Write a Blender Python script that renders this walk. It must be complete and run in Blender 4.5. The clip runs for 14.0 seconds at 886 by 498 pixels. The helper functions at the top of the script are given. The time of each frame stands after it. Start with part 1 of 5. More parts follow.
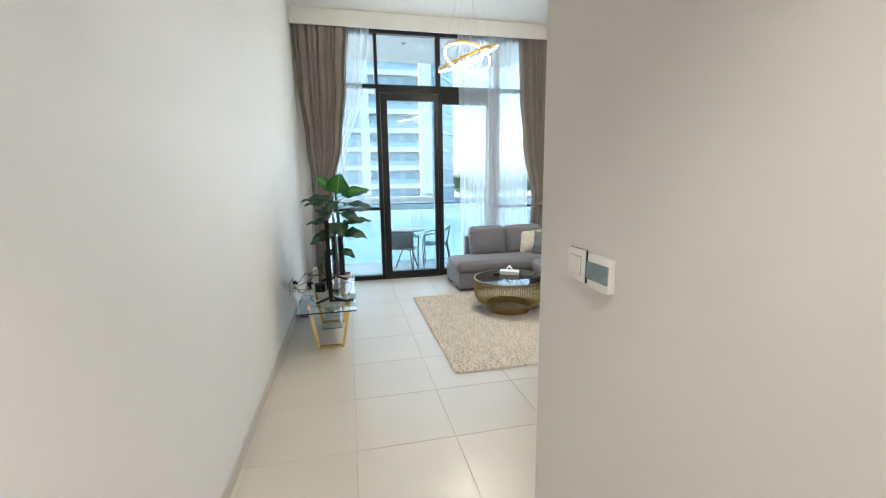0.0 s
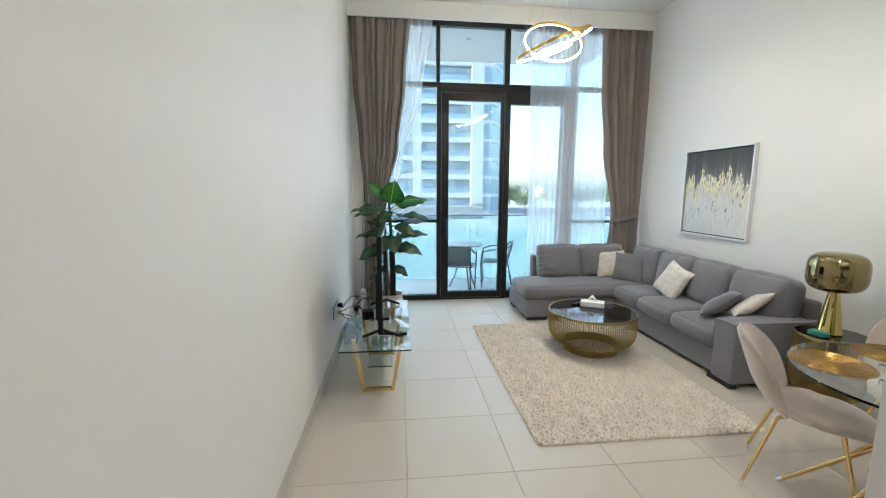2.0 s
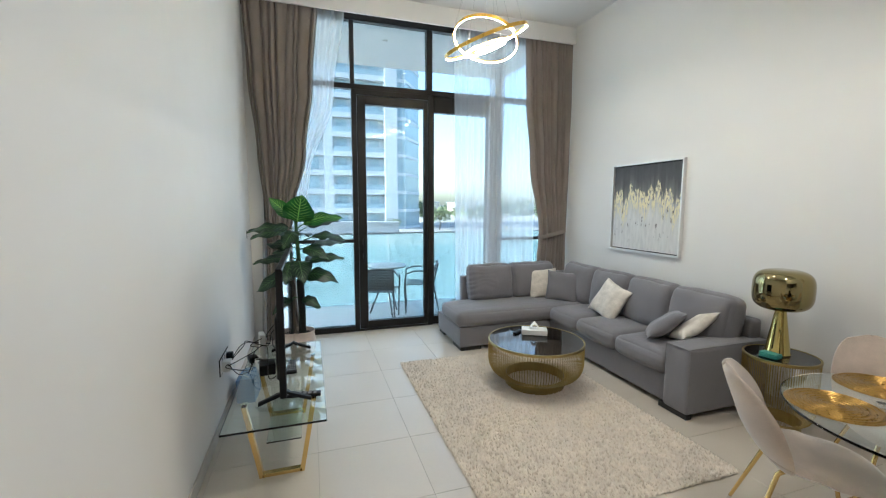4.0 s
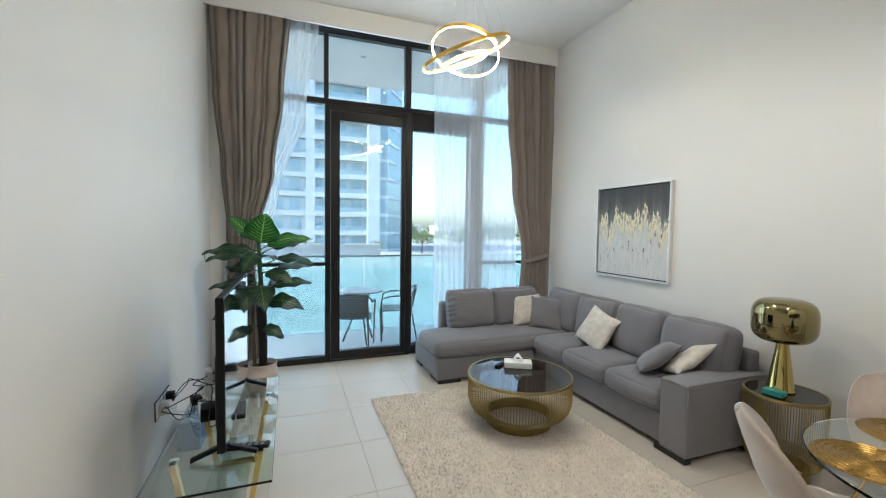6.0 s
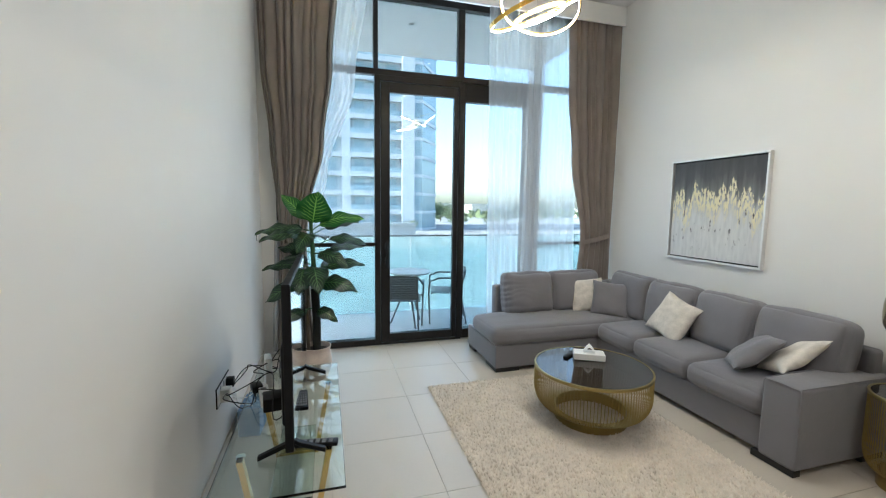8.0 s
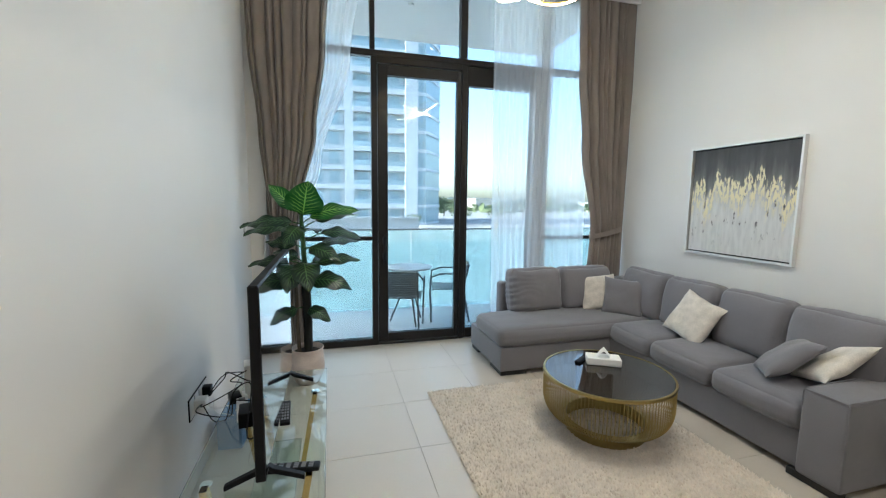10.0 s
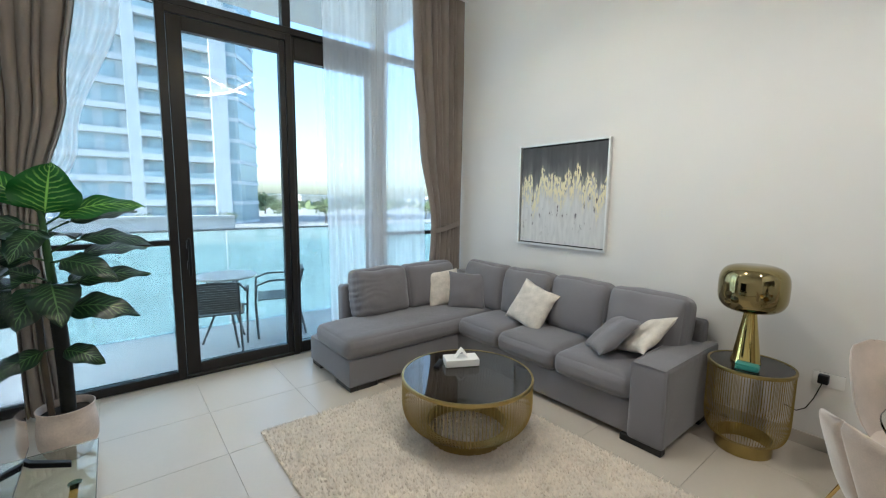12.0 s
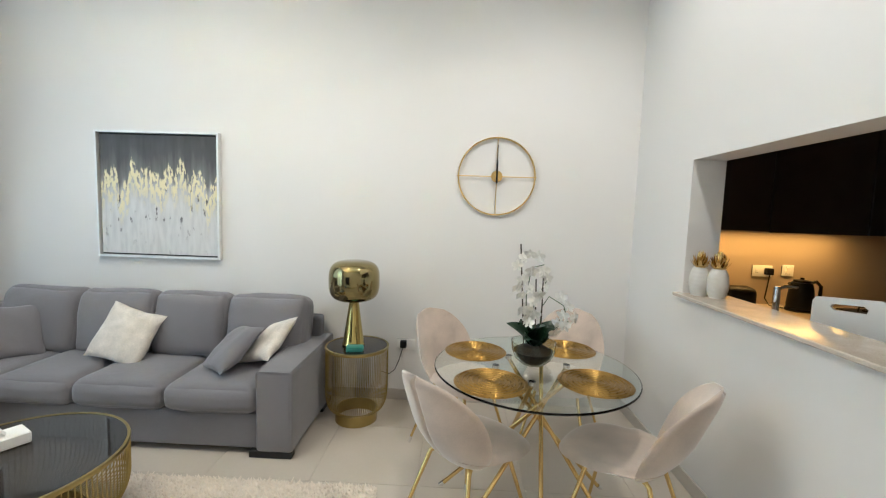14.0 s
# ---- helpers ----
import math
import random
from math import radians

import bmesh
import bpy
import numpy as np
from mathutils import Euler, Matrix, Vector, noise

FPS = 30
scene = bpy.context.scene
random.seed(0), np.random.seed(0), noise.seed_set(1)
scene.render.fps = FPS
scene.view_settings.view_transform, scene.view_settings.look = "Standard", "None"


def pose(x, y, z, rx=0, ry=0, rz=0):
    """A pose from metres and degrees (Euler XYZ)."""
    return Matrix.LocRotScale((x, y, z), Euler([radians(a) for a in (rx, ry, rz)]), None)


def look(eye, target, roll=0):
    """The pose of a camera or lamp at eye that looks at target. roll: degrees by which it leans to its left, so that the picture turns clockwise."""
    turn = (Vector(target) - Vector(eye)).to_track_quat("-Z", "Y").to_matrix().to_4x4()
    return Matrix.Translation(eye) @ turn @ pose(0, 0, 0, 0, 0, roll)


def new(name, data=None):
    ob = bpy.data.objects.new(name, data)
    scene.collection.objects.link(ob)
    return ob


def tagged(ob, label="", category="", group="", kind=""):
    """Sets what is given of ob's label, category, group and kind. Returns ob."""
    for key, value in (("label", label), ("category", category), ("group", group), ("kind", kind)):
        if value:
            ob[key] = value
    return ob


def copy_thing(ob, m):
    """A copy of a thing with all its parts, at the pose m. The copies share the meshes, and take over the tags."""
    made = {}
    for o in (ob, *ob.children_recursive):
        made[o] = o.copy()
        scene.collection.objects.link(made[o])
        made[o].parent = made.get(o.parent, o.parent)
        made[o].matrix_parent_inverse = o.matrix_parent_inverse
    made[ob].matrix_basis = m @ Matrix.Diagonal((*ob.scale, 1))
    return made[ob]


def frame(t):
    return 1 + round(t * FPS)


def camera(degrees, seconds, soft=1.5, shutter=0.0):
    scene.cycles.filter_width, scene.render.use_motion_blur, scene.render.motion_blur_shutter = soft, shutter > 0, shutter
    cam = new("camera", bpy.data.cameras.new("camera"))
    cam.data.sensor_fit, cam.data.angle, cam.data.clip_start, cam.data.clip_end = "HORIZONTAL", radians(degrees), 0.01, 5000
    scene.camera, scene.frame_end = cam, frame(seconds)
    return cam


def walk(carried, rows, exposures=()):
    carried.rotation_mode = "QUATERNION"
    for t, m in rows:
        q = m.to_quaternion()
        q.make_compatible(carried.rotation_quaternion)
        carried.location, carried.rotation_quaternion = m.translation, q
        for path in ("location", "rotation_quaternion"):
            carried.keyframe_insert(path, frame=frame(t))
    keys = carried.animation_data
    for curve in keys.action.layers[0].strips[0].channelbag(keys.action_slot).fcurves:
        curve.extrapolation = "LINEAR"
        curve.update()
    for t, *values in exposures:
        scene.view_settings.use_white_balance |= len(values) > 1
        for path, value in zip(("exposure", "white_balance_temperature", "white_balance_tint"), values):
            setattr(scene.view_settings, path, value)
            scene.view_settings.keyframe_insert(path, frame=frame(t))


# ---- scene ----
cam = camera(94.4, 14.0, soft=1.2)
EXPOSURE = 3.45
PATH = [
    (0, (0.104, 0.058, 1.598), (0.54, 1.982, 1.265), -0.8),
    (0.5, (0.095, 0.183, 1.581), (0.305, 2.144, 1.251), -0.3),
    (1, (0.125, 0.401, 1.59), (0.236, 2.372, 1.273), 0.3),
    (1.5, (0.091, 0.62, 1.588), (0.241, 2.59, 1.28), 0.4),
    (2, (0.039, 0.853, 1.603), (0.255, 2.82, 1.315), 0.3),
    (2.5, (0.036, 1.025, 1.588), (0.32, 2.984, 1.304), 0.2),
    (3, (0.075, 1.224, 1.594), (0.473, 3.165, 1.321), 0.2),
    (3.5, (0.083, 1.365, 1.602), (0.585, 3.283, 1.341), 0.1),
    (4, (0.065, 1.506, 1.606), (0.681, 3.397, 1.392), 0.2),
    (6.5, (0.22, 1.835, 1.586), (0.92, 3.706, 1.488), 0.8),
    (7, (0.183, 1.928, 1.592), (0.868, 3.801, 1.448), 0.6),
    (7.5, (0.118, 2.013, 1.587), (0.752, 3.901, 1.411), 0.6),
    (8, (0.064, 2.096, 1.583), (0.61, 4.009, 1.378), 0.7),
    (10.5, (0.174, 2.459, 1.552), (0.703, 4.373, 1.311), 0.7),
    (11, (0.126, 2.59, 1.551), (0.844, 4.44, 1.302), 0.7),
    (11.5, (0.122, 2.713, 1.543), (1.066, 4.459, 1.298), 0.6),
    (12, (0.234, 2.764, 1.529), (1.482, 4.308, 1.289), 0.7),
    (12.5, (0.332, 2.741, 1.541), (1.843, 4.031, 1.307), 0.7),
    (13, (0.38, 2.736, 1.545), (2.141, 3.659, 1.323), 0.7),
    (13.5, (0.371, 2.781, 1.521), (2.291, 3.309, 1.324), 1.3),
    (14, (0.376, 2.774, 1.51), (2.368, 2.834, 1.339), 1.9),
]
walk(cam, [(t, look(eye, target, roll)) for t, eye, target, roll in PATH], [(0, EXPOSURE + 0.32, 5520, 6), (0.7, EXPOSURE + 0.18, 5520, 6), (2, EXPOSURE + 0.13, 5520, 6), (3, EXPOSURE, 5520, 6), (12.9, EXPOSURE - 0.06, 5520, 6), (13.5, EXPOSURE, 5520, 6), (14, EXPOSURE + 0.28, 5520, 6)])

# ---- daylight ----
world = bpy.data.worlds.new("sky")
scene.world = world
world.use_nodes = True
wn = world.node_tree
sky = wn.nodes.new("ShaderNodeTexSky")
sky.sky_type = "NISHITA"
sky.sun_disc = False
sky.sun_elevation = radians(49)
sky.sun_rotation = radians(270)
sky.air_density, sky.dust_density = 1.1, 2.2
wn.links.new(sky.outputs[0], wn.nodes["Background"].inputs[0])
wn.nodes["Background"].inputs[1].default_value = 0.15


def lamp(name, kind, m, power, color=(1, 1, 1), **more):
    data = bpy.data.lights.new(name, kind)
    data.energy, data.color = power, color
    if kind == "AREA":
        data.shape, data.size, data.size_y = "RECTANGLE", more["sx"], more["sy"]
    elif kind == "SUN":
        data.angle = radians(0.5)
    elif kind == "POINT":
        data.shadow_soft_size = more["r"]
    elif kind == "SPOT":
        data.shadow_soft_size, data.spot_size, data.spot_blend = more["r"], radians(more["cone"]), 0.6
    ob = new(name, data)
    ob.matrix_world = m
    return ob


# sun high at the side: balcony and the tower's front in shade, the ground lit
lamp("sun", "SUN", look((-50, 0, 58), (0, 0, 0)), 2.6, (1.0, 0.95, 0.88))
# the sky's light in the opening of the glazed wall, before and behind the sheers
for y, watts in ((6.596, 1.7), (6.664, 1.25)):
    lamp("window_daylight", "AREA", look((1.575, y, 1.92), (1.575, 0, 1.92)), watts, (0.90, 0.97, 1.0), sx=3.85, sy=3.6)
# spots added to brighten the living room, in the ceiling behind the part that comes into view
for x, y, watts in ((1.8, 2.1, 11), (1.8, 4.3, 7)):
    lamp("added_ceiling_spot", "SPOT", look((x, y, 3.87), (x, y, 0)), watts, (1.0, 0.87, 0.72), r=0.12, cone=140)
# unseen warm ceiling spots in the hall for the glow on its wall, warm strips under the kitchen's wall units
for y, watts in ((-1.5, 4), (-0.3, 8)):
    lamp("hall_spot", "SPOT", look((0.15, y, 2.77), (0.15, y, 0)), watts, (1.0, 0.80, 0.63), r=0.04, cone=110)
lamp("kitchen_strip", "AREA", look((3.42, 0.42, 1.452), (3.42, 0.42, 0)), 0.50, (1.0, 0.52, 0.13), sx=0.05, sy=1.0)

# ---- materials ----
def mat(name, color, rough=0.5, metal=0.0, vary=0.06, scale=3.0, grain=0.0, grain_scale=200.0, bump=0.0, bump_scale=150.0,
        sheen=0.0, spec=0.5, rough_vary=0.05, coat=0.0, per_object=0.0, trans=0.0, ior=1.45, detail=4.0, wrinkle=0.0):
    m = bpy.data.materials.new(name)
    m.use_nodes = True
    nt = m.node_tree
    L = nt.links.new
    b = nt.nodes["Principled BSDF"]
    b.inputs["Roughness"].default_value, b.inputs["Metallic"].default_value = rough, metal
    b.inputs["Specular IOR Level"].default_value = spec
    b.inputs["Sheen Weight"].default_value, b.inputs["Coat Weight"].default_value = sheen, coat
    b.inputs["Transmission Weight"].default_value, b.inputs["IOR"].default_value = trans, ior
    tc = nt.nodes.new("ShaderNodeTexCoord")

    def noise_node(s, d):
        n = nt.nodes.new("ShaderNodeTexNoise")
        n.inputs["Scale"].default_value, n.inputs["Detail"].default_value = s, d
        if per_object:
            info = nt.nodes.new("ShaderNodeObjectInfo")
            add = nt.nodes.new("ShaderNodeVectorMath")
            add.operation = "MULTIPLY_ADD"
            add.inputs[1].default_value = (37.0, 61.0, 13.0)
            L(info.outputs["Random"], add.inputs[0]), L(tc.outputs["Object"], add.inputs[2])
            L(add.outputs[0], n.inputs["Vector"])
        else:
            L(tc.outputs["Object"], n.inputs["Vector"])
        return n

    def scaled(socket, lo, hi):
        r = nt.nodes.new("ShaderNodeMapRange")
        r.inputs["From Min"].default_value, r.inputs["From Max"].default_value = 0.3, 0.7
        r.inputs["To Min"].default_value, r.inputs["To Max"].default_value = lo, hi
        L(socket, r.inputs["Value"])
        return r.outputs[0]

    big = noise_node(scale, detail)
    value = scaled(big.outputs["Fac"], 1 - vary, 1 + vary)
    if grain:
        g = scaled(noise_node(grain_scale, 2).outputs["Fac"], 1 - grain, 1 + grain)
        mul = nt.nodes.new("ShaderNodeMath")
        mul.operation = "MULTIPLY"
        L(value, mul.inputs[0]), L(g, mul.inputs[1])
        value = mul.outputs[0]
    if per_object:
        info = nt.nodes.new("ShaderNodeObjectInfo")
        r = nt.nodes.new("ShaderNodeMapRange")
        r.inputs["To Min"].default_value, r.inputs["To Max"].default_value = 1 - per_object, 1 + per_object
        L(info.outputs["Random"], r.inputs["Value"])
        mul = nt.nodes.new("ShaderNodeMath")
        mul.operation = "MULTIPLY"
        L(value, mul.inputs[0]), L(r.outputs[0], mul.inputs[1])
        value = mul.outputs[0]
    mix = nt.nodes.new("ShaderNodeVectorMath")
    mix.operation = "SCALE"
    mix.inputs[0].default_value = color
    L(value, mix.inputs["Scale"])
    L(mix.outputs[0], b.inputs["Base Color"])
    if rough_vary:
        L(scaled(noise_node(scale * 4, 3).outputs["Fac"], max(0, rough - rough_vary), min(1, rough + rough_vary)), b.inputs["Roughness"])
    if bump:
        bp = nt.nodes.new("ShaderNodeBump")
        bp.inputs["Strength"].default_value, bp.inputs["Distance"].default_value = bump, 0.002
        L(noise_node(bump_scale, 3).outputs["Fac"], bp.inputs["Height"])
        L(bp.outputs[0], b.inputs["Normal"])
        if wrinkle:
            wr = nt.nodes.new("ShaderNodeBump")
            wr.inputs["Strength"].default_value, wr.inputs["Distance"].default_value = wrinkle, 0.02
            folds = noise_node(6.5, 3)
            folds.inputs["Distortion"].default_value = 1.2
            L(folds.outputs["Fac"], wr.inputs["Height"])
            L(wr.outputs[0], bp.inputs["Normal"])
    return m


def glowing(name, color, strength):
    m = bpy.data.materials.new(name)
    m.use_nodes = True
    b = m.node_tree.nodes["Principled BSDF"]
    b.inputs["Base Color"].default_value = (*color, 1)
    b.inputs["Emission Color"].default_value, b.inputs["Emission Strength"].default_value = (*color, 1), strength
    return m


def clear_glass(name, color, rough=0.0, ior=1.45):
    m = bpy.data.materials.new(name)
    m.use_nodes = True
    b = m.node_tree.nodes["Principled BSDF"]
    b.inputs["Base Color"].default_value = (*color, 1)
    b.inputs["Roughness"].default_value, b.inputs["Transmission Weight"].default_value, b.inputs["IOR"].default_value = rough, 1, ior
    return m


def sheer_cloth(name):
    m = bpy.data.materials.new(name)
    m.use_nodes = True
    nt = m.node_tree
    out = nt.nodes["Material Output"]
    nt.nodes.remove(nt.nodes["Principled BSDF"])
    tl, tr, df = (nt.nodes.new("ShaderNodeBsdf" + k) for k in ("Translucent", "Transparent", "Diffuse"))
    tl.inputs[0].default_value = df.inputs[0].default_value = (0.97, 0.97, 0.965, 1)
    weave = nt.nodes.new("ShaderNodeTexNoise")
    weave.inputs["Scale"].default_value = 400
    a, c = nt.nodes.new("ShaderNodeMixShader"), nt.nodes.new("ShaderNodeMixShader")
    a.inputs[0].default_value = 0.12
    r = nt.nodes.new("ShaderNodeMapRange")
    r.inputs["To Min"].default_value, r.inputs["To Max"].default_value = 0.26, 0.38
    nt.links.new(weave.outputs["Fac"], r.inputs["Value"])
    nt.links.new(tl.outputs[0], a.inputs[1]), nt.links.new(df.outputs[0], a.inputs[2])
    nt.links.new(r.outputs[0], c.inputs[0])
    nt.links.new(tr.outputs[0], c.inputs[1]), nt.links.new(a.outputs[0], c.inputs[2])
    nt.links.new(c.outputs[0], out.inputs["Surface"])
    return m


WALL = mat("wall_paint", (0.725, 0.708, 0.682), 0.55, vary=0.012, scale=1.2, bump=0.12, bump_scale=90, rough_vary=0.08)
CEIL = mat("ceiling_paint", (0.74, 0.73, 0.712), 0.7, vary=0.01, scale=1.5, bump=0.08)
TILE = mat("floor_tile", (0.545, 0.487, 0.408), 0.305, vary=0.022, scale=2.2, grain=0.012, grain_scale=60, rough_vary=0.008, per_object=0.012, detail=7, spec=1.0)
GROUT = mat("grout", (0.43, 0.385, 0.325), 0.9, vary=0.1, scale=8)
SKIRT = mat("skirting", (0.50, 0.46, 0.40), 0.4, vary=0.03)
ALU = mat("dark_aluminium", (0.015, 0.0133, 0.012), 0.36, 0.3, vary=0.08, scale=6, bump=0.04, bump_scale=400)
PANE = clear_glass("tinted_window_glass", (0.272, 0.300, 0.286), ior=1.4)
DRAPE = mat("drape_cloth", (0.235, 0.198, 0.170), 0.85, wrinkle=0.25, vary=0.07, scale=5, grain=0.1, grain_scale=350, bump=0.35, bump_scale=600, sheen=0.25)
SHEER = sheer_cloth("sheer_cloth")
SOFA = mat("sofa_cloth", (0.178, 0.170, 0.182), 0.9, wrinkle=0.18, vary=0.04, scale=4, grain=0.14, grain_scale=420, bump=0.4, bump_scale=700, sheen=0.3)
DARKFOOT = mat("black_plastic_foot", (0.015, 0.015, 0.015), 0.5)
CREAM = mat("cream_cushion_cloth", (0.62, 0.57, 0.50), 0.75, wrinkle=0.5, vary=0.12, scale=18, grain=0.12, grain_scale=160, bump=0.5, bump_scale=120, sheen=0.3)
RUG = mat("shaggy_pile", (0.75, 0.665, 0.56), 0.95, vary=0.09, scale=9, grain=0.08, grain_scale=60, sheen=0.3)
BRASS = mat("polished_brass", (0.78, 0.56, 0.22), 0.2, 1.0, vary=0.06, scale=8, rough_vary=0.06)
OLDBRASS = mat("brushed_dark_brass", (0.40, 0.31, 0.12), 0.33, 1.0, vary=0.1, scale=10, bump=0.08, bump_scale=300)
SMOKED = clear_glass("smoked_glass", (0.105, 0.10, 0.10), 0.02, ior=1.5)
CLEAR = clear_glass("clear_glass", (0.90, 0.975, 0.955), ior=1.38)
STANDGLASS = clear_glass("greenish_stand_glass", (0.86, 0.965, 0.945), ior=1.55)
VELVET = mat("velvet", (0.49, 0.40, 0.328), 0.8, vary=0.26, scale=4.5, grain=0.05, grain_scale=200, bump=0.15, bump_scale=300, sheen=0.8)
CHROME = mat("chrome", (0.82, 0.82, 0.83), 0.12, 1.0, vary=0.02)
BLACK = mat("black_plastic", (0.006, 0.006, 0.007), 0.45, vary=0.1, spec=0.25)
WHITEP = mat("white_plastic", (0.82, 0.81, 0.78), 0.35, vary=0.02)

# ---- mesh helpers ----
def part(name, bm, material, parent=None, label="", smooth=True, angle=40):
    me = bpy.data.meshes.new(name)
    bm.normal_update()
    bm.to_mesh(me)
    bm.free()
    me.materials.append(material)
    if smooth:
        me.polygons.foreach_set("use_smooth", [True] * len(me.polygons))
        me.set_sharp_from_angle(angle=radians(angle))
    ob = new(name, me)
    ob.parent = parent
    if label:
        ob["label"] = label
    return ob


def thing(name, loc, label, category, group="", rz=0.0):
    ob = new(name)
    ob.empty_display_size = 0.1
    ob.matrix_basis = pose(*loc, 0, 0, rz)
    return tagged(ob, label, category, group)


def structure(name, bm, material, label, category, smooth=False):
    return tagged(part(name, bm, material, smooth=smooth), label, category, kind="structure")


def box(bm, x0, x1, y0, y1, z0, z1, bevel=0.0, seg=1, m=None):
    g = bmesh.ops.create_cube(bm, size=1, matrix=Matrix.LocRotScale(((x0 + x1) / 2, (y0 + y1) / 2, (z0 + z1) / 2), None, (x1 - x0, y1 - y0, z1 - z0)))
    vs = g["verts"]
    if bevel:
        es = list({e for v in vs for e in v.link_edges})
        r = bmesh.ops.bevel(bm, geom=es, offset=bevel, segments=seg, affect="EDGES", profile=0.5)
        vs = list({v for f in r["faces"] for v in f.verts} | {v for v in vs if v.is_valid})
    if m is not None:
        bmesh.ops.transform(bm, matrix=m, verts=vs)
    return bm


def boxes(*rows, bevel=0.0):
    bm = bmesh.new()
    for r in rows:
        box(bm, *r, bevel=bevel)
    return bm


def lathe(profile, n=48, bm=None, m=None, closed=False):
    """A turned body round z from (radius, height) pairs."""
    bm = bm or bmesh.new()
    rings = []
    for r, z in profile:
        if r < 1e-5:
            rings.append([bm.verts.new((0, 0, z))])
        else:
            rings.append([bm.verts.new((r * math.cos(2 * math.pi * i / n), r * math.sin(2 * math.pi * i / n), z)) for i in range(n)])
    made = [v for ring in rings for v in ring]
    pairs = list(zip(rings, rings[1:])) + ([(rings[-1], rings[0])] if closed else [])
    for a, b in pairs:
        for i in range(n):
            j = (i + 1) % n
            if len(a) == 1 and len(b) > 1:
                bm.faces.new((a[0], b[j], b[i]))
            elif len(b) == 1 and len(a) > 1:
                bm.faces.new((a[i], a[j], b[0]))
            elif len(a) > 1:
                bm.faces.new((a[i], a[j], b[j], b[i]))
    bmesh.ops.recalc_face_normals(bm, faces=list({f for v in made for f in v.link_faces}))
    if m is not None:
        bmesh.ops.transform(bm, matrix=m, verts=made)
    return bm


def tube(points, radius, n=8, bm=None, closed=False, taper=1.0):
    """A round bar along a line of points; taper: the last radius over the first."""
    bm = bm or bmesh.new()
    pts = [Vector(p) for p in points]
    rings, up = [], None
    for i, p in enumerate(pts):
        if closed:
            d = (pts[(i + 1) % len(pts)] - pts[i - 1]).normalized()
        else:
            d = (pts[min(i + 1, len(pts) - 1)] - pts[max(i - 1, 0)]).normalized()
        if up is None:
            up = Vector((0, 0, 1)) if abs(d.z) < 0.9 else Vector((1, 0, 0))
        side = d.cross(up).normalized()
        up = side.cross(d).normalized()
        r = radius * (1 + (taper - 1) * i / max(1, len(pts) - 1))
        rings.append([bm.verts.new(p + r * (math.cos(2 * math.pi * k / n) * side + math.sin(2 * math.pi * k / n) * up)) for k in range(n)])
    for a, b in list(zip(rings, rings[1:])) + ([(rings[-1], rings[0])] if closed else []):
        for k in range(n):
            bm.faces.new((a[k], a[(k + 1) % n], b[(k + 1) % n], b[k]))
    if not closed:
        bm.faces.new(rings[0][::-1]), bm.faces.new(rings[-1])
    return bm


def soft_box(sx, sy, sz, r, n=8, puff=(0, 0, 0), fold=0.0, seed=0):
    """An upholstered block centred on the origin: rounded edges, faces bulged by puff along x, y, z, faint dents."""
    bm = bmesh.new()
    half = (sx / 2, sy / 2, sz / 2)

    def line(h):
        inner = [(-1 + 2 * i / n) * (h - r) for i in range(n + 1)]
        return [-h, -h + 0.12 * r, -h + 0.45 * r] + inner + [h - 0.45 * r, h - 0.12 * r, h]

    lines = [line(h) for h in half]
    made = {}

    def vert(p):
        key = tuple(round(c, 6) for c in p)
        if key not in made:
            q = Vector(p)
            inner = Vector([max(-(h - r), min(h - r, c)) for c, h in zip(p, half)])
            d = q - inner
            if d.length > 1e-7:
                q = inner + d.normalized() * r
            u = [c / h for c, h in zip(p, half)]
            for a in range(3):
                b, c = (a + 1) % 3, (a + 2) % 3
                q[a] += u[a] * puff[a] * max(0, 1 - u[b] ** 2) ** 0.6 * max(0, 1 - u[c] ** 2) ** 0.6
            if fold:
                q += fold * noise.noise_vector(q * 6 + Vector((seed * 7.3, seed, 0)))
            made[key] = bm.verts.new(q)
        return made[key]

    for a in range(3):
        b, c = (a + 1) % 3, (a + 2) % 3
        for s in (-1, 1):
            for i in range(len(lines[b]) - 1):
                for j in range(len(lines[c]) - 1):
                    quad = []
                    for di, dj in ((0, 0), (1, 0), (1, 1), (0, 1)):
                        p = [0, 0, 0]
                        p[a], p[b], p[c] = s * half[a], lines[b][i + di], lines[c][j + dj]
                        quad.append(vert(p))
                    bm.faces.new(quad if s > 0 else quad[::-1])
    return bm


def moved(bm, m):
    bmesh.ops.transform(bm, matrix=m, verts=bm.verts[:])
    return bm


# ---- plan (metres) ----
WEST, EAST, SOUTH, NORTH, TOP = -0.58, 3.585, 1.41, 6.67, 4.0
HALL_X, HALL_Y = 0.715, 1.29          # corner of the hall wall
HATCH = (1.10, 2.84, 1.09, 1.87)      # serving hatch: x from, x to, z from, z to

